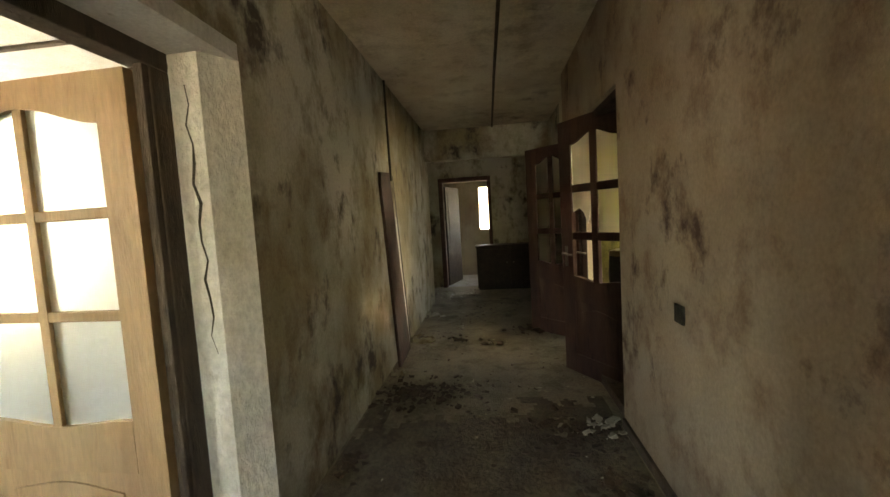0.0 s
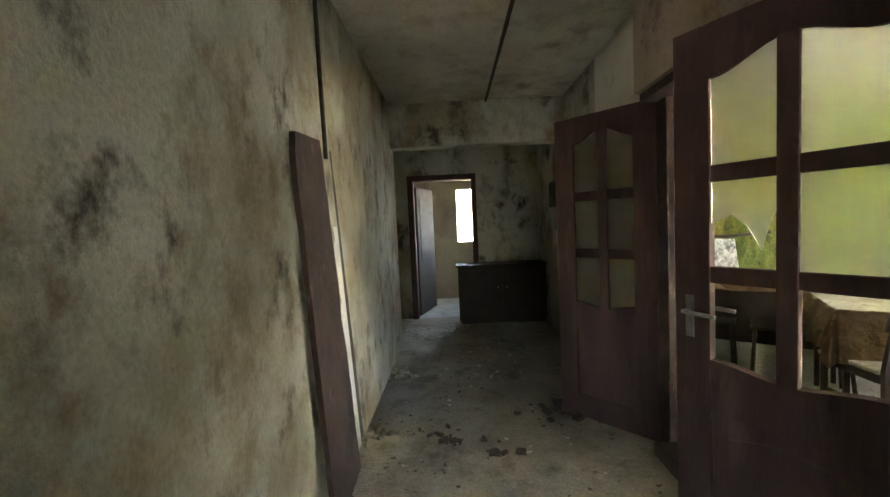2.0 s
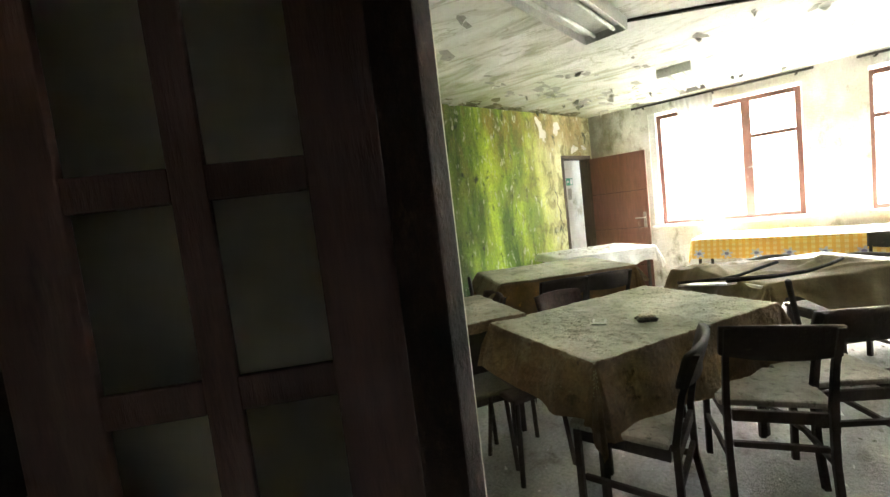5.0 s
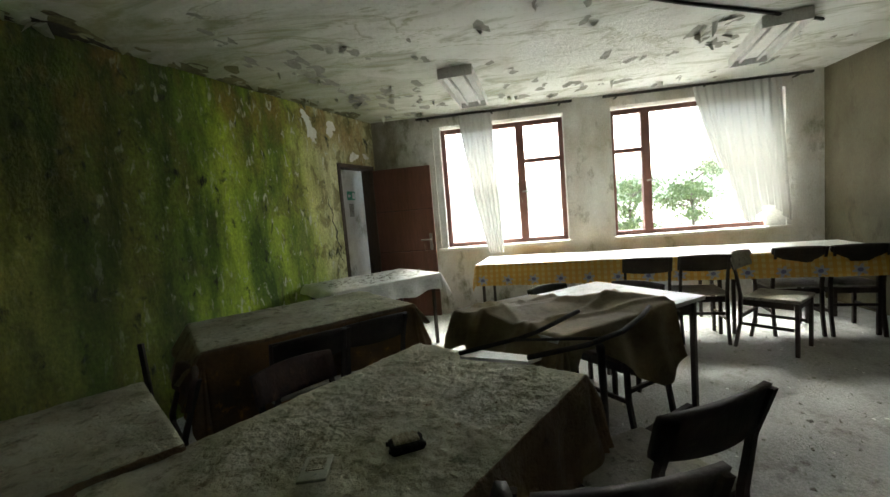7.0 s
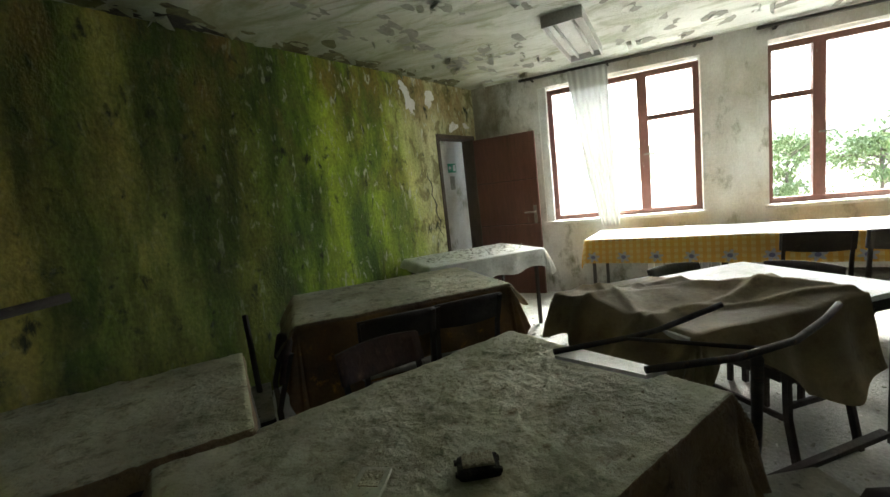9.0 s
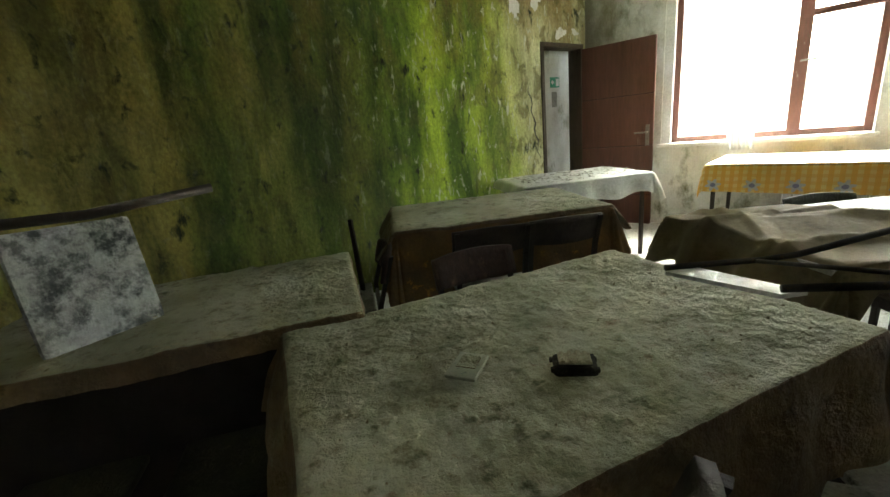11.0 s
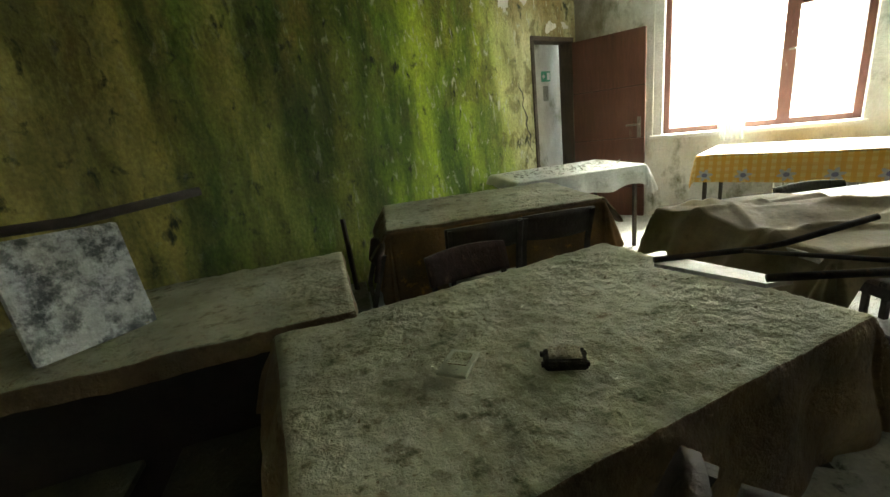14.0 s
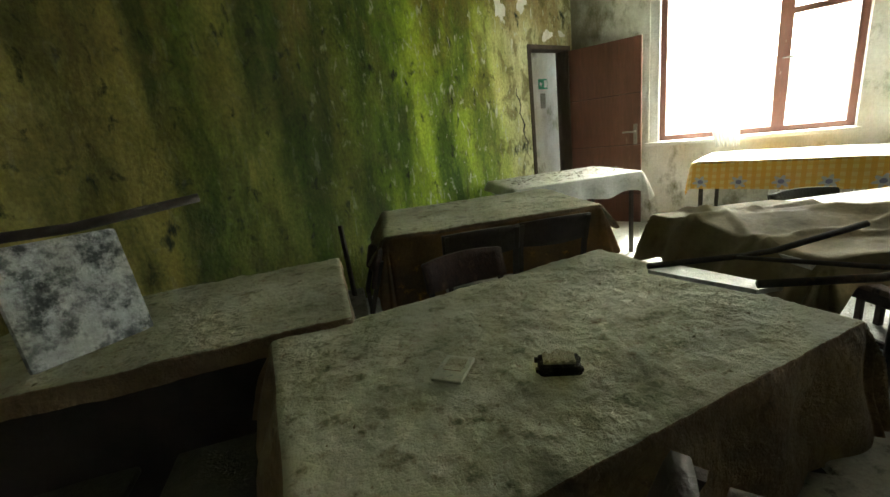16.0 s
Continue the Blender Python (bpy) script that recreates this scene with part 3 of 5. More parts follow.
# room at the corridor's end
wall("wall_end_window", -1.2, 3.0, 11.1, 11.3, FC, CC, [(0.74, 1.18, 1.0, 1.98)], M_ENDROOM, "pale wall with a bright window", along="x")
wall("wall_end_left", 9.65, 11.1, -1.4, -1.2, FC, CC, [], M_ENDROOM, "brown plaster wall")
wall("wall_end_right", 9.65, 11.1, 3.0, 3.2, FC, CC, [], M_ENDROOM, "brown plaster wall")
single("floor_end", B((-1.4, 9.5, FC - 0.15), (3.2, 11.3, FC - 0.004)), M_FLOOR_R, "dusty floor of the end room", "floor", kind="structure")
single("ceiling_end", B((-1.4, 9.65, CC), (3.2, 11.3, CC + 0.15)), M_CEIL_C, "stained end room ceiling", "ceiling", kind="structure")
# recess on the left before the end wall
wall("wall_recess", 8.15, 9.5, -0.45, -0.25, FC, CC, [], M_CORR, "stained plaster recess wall")
wall("wall_recess_side", -0.45, -0.3, 8.05, 8.15, FC, CC, [], M_CORR, "stained plaster recess wall", along="x")
# passage behind the brown door: its far side wall carries the exit sign
single("wall_passage", B((-0.6, -0.55, 0), (1.9, -0.42, CR)), M_PLASTER, "pale grey wall close behind the doorway", "wall", GREEN, kind="structure")
# Unseen slot added here so daylight brightens the passage wall.
wall("wall_passage_end", -0.42, -0.15, 1.9, 2.1, 0, CR, [(-0.40, -0.17, 1.5, 2.4)], M_WHITE, "pale passage end wall with a narrow opening added for light", GREEN)
single("wall_passage_side", B((-0.6, -0.42, 0), (-0.4, -0.15, CR)), M_WHITE, "pale passage side wall", "wall", GREEN, kind="structure")
single("floor_passage", B((-0.6, -0.55, -0.15), (2.1, -0.0, -0.004)), M_FLOOR_R, "dusty passage floor", "floor", GREEN, kind="structure")
single("ceiling_passage", B((-0.6, -0.55, CR), (2.1, -0.0, CR + 0.1)), M_WHITE, "white passage ceiling", "ceiling", GREEN, kind="structure")


# ---------- doors ----------
def poly(bm, pts, y0, y1, m=None):
    """A flat outline in x and z, extruded from y0 to y1."""
    a = [bm.verts.new((x, y0, z)) for x, z in pts]
    b = [bm.verts.new((x, y1, z)) for x, z in pts]
    bm.faces.new(a)
    bm.faces.new(b[::-1])
    for i in range(len(pts)):
        j = (i + 1) % len(pts)
        bm.faces.new((a[j], a[i], b[i], b[j]))
    return bm


def glazed_leaf(name, label, w, h, wood, panes, m, group="", levels=(0.83, 1.168, 1.558, 1.915), bar=0.031, half=0.032, stiles=(0.14, 0.14), mid=None, handle=True, pane_mat=None):
    """A panelled door leaf, hinged at x = 0: two by three panes over a raised panel, arched at the top and the bottom of the glass.
    panes: six entries of 'glass', 'broken' or 'open', from the top row down, from the hinge outwards.
    levels: bottom of the glass, the two glazing bars, top of the glass at its shoulders."""
    d = thing(name, label, "door", m, group, kind="structure")
    t = 0.021
    zb, zt = levels[0] - 0.03, levels[3] + 0.055
    rows = levels[1:3]
    zp = levels[0] - 0.21
    x0, x1 = stiles[0], w - stiles[1]
    xm = mid or (x0 + x1) / 2
    part("stile", B((0, -t, 0), (x0, t, h), 0.004), wood, d)
    part("stile", B((x1, -t, 0), (w, t, h), 0.004), wood, d)

    def arch(x, top):
        u = (x - x0) / (x1 - x0)
        s = math.sin(math.pi * u)
        return top * (0.075 * s * s)
    xs = [x0 + (x1 - x0) * k / 16 for k in range(17)]
    part("top_rail", poly(bmesh.new(), [(x0, h), (x1, h)] + [(x, zt - 0.055 + arch(x, 1)) for x in reversed(xs)], -t, t), wood, d)
    part("mid_rail", poly(bmesh.new(), [(x, zb + 0.03 - arch(x, 0.4)) for x in xs] + [(x1, zp), (x0, zp)], -t, t), wood, d)
    part("bottom_rail", B((x0, -t, 0), (x1, t, 0.16), 0.003), wood, d)
    part("panel", B((x0, -0.008, 0.16), (x1, 0.008, zp)), wood, d)
    part("panel_field", poly(bmesh.new(), [(x0 + 0.05, 0.21), (x1 - 0.05, 0.21)] + [(x, zp - 0.095 + arch(x, 0.6)) for x in reversed(xs[2:-2])], -0.016, 0.016), wood, d)
    part("mullion", B((xm - bar, -t + 0.002, zb - 0.03), (xm + bar, t - 0.002, zt + 0.02), 0.004), wood, d)
    for z in rows:
        part("glazing_bar", B((x0, -t + 0.003, z - half), (xm - bar, t - 0.003, z + half), 0.004), wood, d)
        part("glazing_bar", B((xm + bar, -t + 0.003, z - half), (x1, t - 0.003, z + half), 0.004), wood, d)
    zz = (zb - 0.045, *rows, zt + 0.02)
    for r in range(3):
        for c in range(2):
            k = panes[(2 - r) * 2 + c]
            if k == "open":
                continue
            a, b = ((x0, xm), (xm, x1))[c]
            lo, hi = zz[r], zz[r + 1]
            if k == "glass":
                p = part("pane", B((a, -0.002, lo), (b, 0.002, hi)), pane_mat or M_FROST, d, "textured frosted glass pane")
            else:
                cut = [(a, hi), (b, hi), (b, lo + 0.2), (b - 0.07, lo + 0.23), (b - 0.12, lo + 0.19), (a + 0.08, lo + 0.1), (a + 0.05, lo + 0.22), (a, lo + 0.27)]
                p = part("pane", poly(bmesh.new(), cut, -0.002, 0.002), M_FROST, d, "broken frosted glass pane")
            p.visible_shadow = False
    hx = w - 0.06
    for s in (-1, 1) if handle else ():
        pl = part("handle_plate", B((hx - 0.016, s * t, 0.91), (hx + 0.016, s * (t + 0.006), 1.08), 0.002), M_STEEL, d, "worn steel handle plate")
        bm = tube(bmesh.new(), [(hx, s * (t + 0.005), 1.02), (hx, s * (t + 0.05), 1.02), (hx - 0.02, s * (t + 0.055), 1.02), (hx - 0.12, s * (t + 0.055), 1.015)], 0.009)
        part("handle", bm, M_STEEL, pl, "worn steel lever", True)
    return d


def leaf_pose(hinge, free, z):
    a = math.degrees(math.atan2(free[1] - hinge[1], free[0] - hinge[0]))
    return pose(hinge[0], hinge[1], z, 0, 0, a)


H1, F1 = (2.0, 4.425), (1.61, 5.062)
H2, F2 = (1.905, 5.835), (1.440, 6.330)
near = glazed_leaf("door_near_leaf", "dark brown glazed door leaf standing ajar, lower panes missing", 0.755, 2.12, M_BROWN, ("glass", "glass", "glass", "broken", "open", "open"), leaf_pose(H1, F1, FC + 0.005), "double door leaves", stiles=(0.13, 0.135))
glazed_leaf("door_far_leaf", "dark brown glazed door leaf folded back into the corridor", 0.69, 2.10, M_BROWN, ("glass",) * 6, leaf_pose(H2, F2, FC + 0.005), "double door leaves", handle=False, pane_mat=M_FROST_D)
fr = thing("door_frame_dining", "dark brown wooden double door frame in the corridor wall", "door frame", kind="structure")
part("side_panel", B((1.955, DY0 + 0.001, FC), (2.045, 4.405, DZ - 0.05), 0.006), M_BROWN, fr)
part("jamb", B((1.895, DY1 - 0.115, FC), (1.95, DY1 - 0.001, DZ - 0.05), 0.006), M_BOARD, fr)
part("lining", B((1.95, DY1 - 0.04, FC), (2.06, DY1 - 0.001, DZ - 0.05), 0.004), M_CREAM, fr, "pale plastered lining")
part("head", B((1.80, DY0, DZ - 0.05), (2.06, DY1, DZ), 0.006), M_BROWN, fr)
part("threshold", B((1.80, DY0 + 0.05, FC), (2.06, DY1 - 0.116, 0.004), 0.004), M_WOODOLD, fr)

# tan door of the side room, open into it
glazed_leaf("door_side_leaf", "light tan glazed door leaf opened into the side room", 0.94, 1.98, M_TAN, ("glass",) * 6, pose(-0.27, 2.80, FC + 0.005, 0, 0, 178), "", (0.685, 1.09, 1.475, 1.80), 0.02, 0.02, (0.13, 0.13))
fs = thing("door_frame_side", "old brown wooden door frame with gaps at the plaster", "door frame", kind="structure")
part("jamb", B((-0.30, 2.83, FC), (-0.21, 2.92, 1.93), 0.006), M_WOODOLD, fs)
part("head", B((-0.30, 1.86, 1.93), (-0.21, 2.92, 2.01), 0.006), M_WOODOLD, fs)
part("stop", B((-0.25, 2.80, FC), (-0.215, 2.83, 1.93), 0.004), M_WOODOLD, fs)
# splayed plaster reveal of that doorway
bm = bmesh.new()
out = [(-0.21, 2.92), (-0.21, 3.05), (-0.0, 3.05), (-0.0, 3.049), (-0.085, 2.915)]
lo = [bm.verts.new((x, y, FC)) for x, y in out]
hi = [bm.verts.new((x, y, 2.0)) for x, y in out]
bm.faces.new(lo), bm.faces.new(hi[::-1])
for i in range(5):
    bm.faces.new((lo[i], lo[(i + 1) % 5], hi[(i + 1) % 5], hi[i]))
single("reveal_side", bm, M_REVEAL, "cracked white plaster reveal with a splayed corner", "reveal", kind="structure")
single("reveal_side_head", B((-0.21, 1.85, 2.0), (-0.002, 3.05, 2.07)), M_WHITE, "white plaster reveal over the doorway", "reveal", kind="structure")


def crack(pts, width, y, label, m=None):
    """A jagged dark crack, a thin strip that narrows at both ends, just proud of the plaster."""
    bm = bmesh.new()
    left, right = [], []
    for i, (x, z) in enumerate(pts):
        w = width * (0.25 + 0.75 * math.sin(math.pi * (i + 0.5) / len(pts))) * (0.6 + 0.8 * rnd.random())
        left.append(bm.verts.new((x - w, y, z)))
        right.append(bm.verts.new((x + w, y, z)))
    for i in range(len(pts) - 1):
        bm.faces.new((left[i], left[i + 1], right[i + 1], right[i]))
    single("crack", bm, M_BLACK, label, "crack", m)


crack([(-0.145 + 0.012 * math.sin(k * 2.3) + 0.02 * k / 14, 1.88 - 0.075 * k) for k in range(15)], 0.006, 2.912, "jagged dark crack in the white reveal")

# far doorway with its frame and an open leaf
ff = thing("door_frame_far", "dark wooden door frame at the corridor's end", "door frame", kind="structure")
part("jamb", B((0.0, 9.44, FC), (0.085, 9.66, 2.0), 0.006), M_BROWN, ff)
part("jamb", B((0.95, 9.44, FC), (1.02, 9.66, 2.0), 0.006), M_BROWN, ff)
part("head", B((0.0, 9.44, 2.0), (1.02, 9.66, 2.08), 0.006), M_BROWN, ff)
dl = thing("door_far", "dark stained door leaf standing open", "door", leaf_pose((0.09, 9.67), (0.30, 10.45), FC + 0.005), kind="structure")
part("leaf", B((0, -0.02, 0), (0.80, 0.02, 2.0), 0.004), M_CHAIR, dl)
part("panel", B((0.12, -0.026, 0.9), (0.68, -0.0205, 1.85), 0.003), M_CHAIR, dl)

# brown panel door in the green wall
bd = thing("door_brown", "red-brown flush door with three grooves standing open against the wall", "door", leaf_pose((7.83, 7.16), (7.80, 6.39), 0.012), kind="structure")
for z0_, z1_ in ((0.0, 0.33), (0.34, 0.875), (0.885, 1.415), (1.425, 1.975)):
    part("leaf_board", B((0, -0.02, z0_), (0.775, 0.02, z1_), 0.003), M_DOORRED, bd)
part("core", B((0.004, -0.014, 0.0), (0.771, 0.014, 1.97)), M_BROWN, bd)
part("handle_plate", B((0.70, 0.02, 0.88), (0.74, 0.027, 1.10), 0.004), M_STEEL, bd, "worn steel handle plate")
hp2 = part("handle_plate", B((0.70, -0.027, 0.88), (0.74, -0.02, 1.10), 0.004), M_STEEL, bd, "worn steel handle plate")
part("handle", tube(bmesh.new(), [(0.72, -0.025, 1.02), (0.72, -0.075, 1.02), (0.60, -0.08, 1.02)], 0.009), M_STEEL, hp2, "worn steel lever", True)
gf = thing("door_frame_green", "narrow dark door frame in the green wall", "door frame", GREEN, kind="structure")
part("jamb", B((0.74, -0.16, 0), (0.79, 0.012, 2.0), 0.005), M_WOODOLD, gf)
part("jamb", B((0.05, -0.16, 0), (0.10, 0.012, 2.0), 0.005), M_WOODOLD, gf)
part("head", B((0.05, -0.16, 2.0), (0.79, 0.012, 2.045), 0.005), M_WOODOLD, gf)

crack([(1.00 - 0.012 * k + 0.022 * math.sin(k * 1.9), 1.62 - 0.062 * k) for k in range(13)], 0.011, 0.005, "jagged crack where plaster lifts off the algae wall", GREEN)

# green exit sign on the passage wall
M_SIGN = mat("exit_sign_green", (0.02, 0.22, 0.12), (0.03, 0.27, 0.15), 10, None, 0.5, 0.05, 60)
es = thing("exit_sign", "small green and white emergency exit sign on the wall", "sign", GREEN @ pose(0.028, -0.42, 1.701))
part("plate", B((-0.085, 0.001, -0.06), (0.085, 0.008, 0.06), 0.002), M_SIGN, es)
part("arrow", poly(bmesh.new(), [(0.02, -0.012), (0.045, -0.012), (0.045, -0.028), (0.075, 0.0), (0.045, 0.028), (0.045, 0.012), (0.02, 0.012)], 0.008, 0.011), M_WHITE, es, "white arrow")
part("door_symbol", B((-0.07, 0.008, -0.042), (-0.02, 0.011, 0.042)), M_WHITE, es, "white doorway symbol")
single("notice", B((-0.05, 0.001, -0.09), (0.05, 0.004, 0.09), 0.001), M_SEAT, "brownish paper notice on the wall below the exit sign", "notice", GREEN @ pose(0.028 + 0.01, -0.42, 1.701 - 0.2))



# ---------- windows ----------
def window(name, y0, y1, z0, z1, mid, transom_side, label):
    """A timber window in the wall opening: outer frame, two sashes either side of a mullion, one of them with a transom bar."""
    w = thing(name, label, "window", kind="structure")
    xa, xb = XW + 0.10, XW + 0.17
    f = 0.055
    part("frame_side", B((xa, y0, z0), (xb, y0 + f, z1), 0.004), M_REDWOOD, w)
    part("frame_side", B((xa, y1 - f, z0), (xb, y1, z1), 0.004), M_REDWOOD, w)
    part("frame_head", B((xa, y0 + f, z1 - f), (xb, y1 - f, z1), 0.004), M_REDWOOD, w)
    part("frame_foot", B((xa, y0 + f, z0), (xb, y1 - f, z0 + f), 0.004), M_REDWOOD, w)
    part("mullion", B((xa - 0.006, mid - 0.05, z0 + f), (xb, mid + 0.05, z1 - f), 0.004), M_REDWOOD, w)
    ta, tb = (y0 + f, mid - 0.05) if transom_side == "low" else (mid + 0.05, y1 - f)
    zt = z1 - 0.50
    part("transom", B((xa, ta, zt - 0.025), (xb, tb, zt + 0.025), 0.004), M_REDWOOD, w)
    for a, b in ((y0 + f, mid - 0.05), (mid + 0.05, y1 - f)):
        p = part("pane", B((xa + 0.03, a, z0 + f), (xa + 0.034, b, z1 - f)), M_GLASS, w)
        p.visible_shadow = False
    hd = part("handle", tube(bmesh.new(), [(xa - 0.006, mid, 1.55), (xa - 0.05, mid, 1.55), (xa - 0.055, mid - 0.10, 1.55)], 0.008), M_STEEL, w, "steel window handle", True)
    return w


window("window_1", W1[0], W1[1] - 0.09, W1[2] + 0.02, W1[3] - 0.03, 5.22, "low", "red-brown timber window with two sashes, overexposed daylight behind")
window("window_2", W2[0], W2[1], W2[2] + 0.02, W2[3] - 0.03, 3.70, "high", "red-brown timber window with trees outside")
single("reveal_window", B((XW + 0.02, W1[1] - 0.088, W1[2]), (XW + 0.17, W1[1], W1[3])), M_WHITE, "white plaster window reveal", "reveal", kind="structure")
for k, (a, b) in enumerate(((W1[0], W1[1]), (W2[0], W2[1]))):
    single(f"sill_{k + 1}", B((XW - 0.05, a - 0.03, 0.85), (XW + 0.10, b + 0.03, 0.888), 0.006), M_WHITE, "white window sill board with dirt", "sill", kind="structure")
for a, b in ((4.575, 6.52), (1.99, 4.22)):
    r = thing("curtain_rail", "dark grey curtain rail under the ceiling", "curtain rail", group="curtain rails")
    part("rail", B((XW - 0.10, a, 2.565), (XW - 0.055, b, 2.59), 0.004), M_METAL, r)
    for y in (a + 0.15, (a + b) / 2, b - 0.15):
        part("bracket", B((XW - 0.09, y - 0.012, 2.55), (XW, y + 0.012, 2.564), 0.002), M_METAL, r)

M_SHEER = bpy.data.materials.new("sheer_curtain")
M_SHEER.use_nodes = True
nn, ll = M_SHEER.node_tree.nodes, M_SHEER.node_tree.links
tr, di, tp, m1, m2 = nn.new("ShaderNodeBsdfTranslucent"), nn.new("ShaderNodeBsdfDiffuse"), nn.new("ShaderNodeBsdfTransparent"), nn.new("ShaderNodeMixShader"), nn.new("ShaderNodeMixShader")
tr.inputs[0].default_value = di.inputs[0].default_value = (0.48, 0.49, 0.455, 1)
wv = nn.new("ShaderNodeTexNoise")
wv.inputs["Scale"].default_value = 60
mr = nn.new("ShaderNodeMapRange")
mr.inputs["To Min"].default_value, mr.inputs["To Max"].default_value = 0.0, 0.04
ll.new(wv.outputs["Fac"], mr.inputs["Value"])
m1.inputs[0].default_value = 0.92
ll.new(tr.outputs[0], m1.inputs[1]), ll.new(di.outputs[0], m1.inputs[2])
ll.new(mr.outputs[0], m2.inputs[0]), ll.new(m1.outputs[0], m2.inputs[1]), ll.new(tp.outputs[0], m2.inputs[2])
ll.new(m2.outputs[0], nn["Material Output"].inputs["Surface"])


def curtain(top, bottom, z1, z0, folds, label, ragged=0.0):
    """A gathered sheer curtain from a stretch of the rail down to a narrower hem."""
    bm = bmesh.new()
    nu, nv = folds * 6, 26
    grid = []
    for j in range(nv + 1):
        v = j / nv
        row = []
        for i in range(nu + 1):
            u = i / nu
            s = v ** 1.3
            a = top[0] * (1 - s) + bottom[0] * s
            b = top[1] * (1 - s) + bottom[1] * s
            low = z0 + ragged * (0.5 + 0.5 * math.sin(u * 9 + 1)) * (1 - u)
            y = a + (b - a) * u
            x = XW - 0.075 - 0.02 * math.sin(u * folds * 2 * math.pi) * (0.5 + v) - 0.05 * v + 0.012 * noise.noise(Vector((u * 6, v * 5, 1)))
            row.append(bm.verts.new((x, y, z1 + (low - z1) * v)))
        grid.append(row)
    for j in range(nv):
        for i in range(nu):
            bm.faces.new((grid[j][i], grid[j][i + 1], grid[j + 1][i + 1], grid[j + 1][i]))
    ob = single("curtain", bm, M_SHEER, label, "curtain", group="sheer curtains", smooth=True)


curtain((5.97, 5.55), (5.70, 5.50), 2.565, 0.80, 6, "thin white sheer curtain gathered to one side, hem on the table")
curtain((3.22, 2.30), (2.98, 2.24), 2.565, 0.95, 11, "thin white sheer curtain hanging torn over half the window", 0.7)
single("white_board", B((-0.10, -0.012, 0), (0.10, 0.012, 0.30), 0.004), M_WHITE, "small white board leaning in the window corner", "board", pose(XW + 0.03, 2.33, 0.889, -6, 0, 80))
rad = thing("radiator", "old cream ribbed radiator under the window", "radiator", pose(XW - 0.09, 4.9, 0.12))
for k in range(9):
    part("rib", B((-0.04, -0.40 + 0.085 * k, 0), (0.04, -0.335 + 0.085 * k, 0.52), 0.02), M_WHITE, rad)
part("pipe", tube(bmesh.new(), [(0, -0.42, 0.06), (0, 0.40, 0.06)], 0.014), M_WHITE, rad)


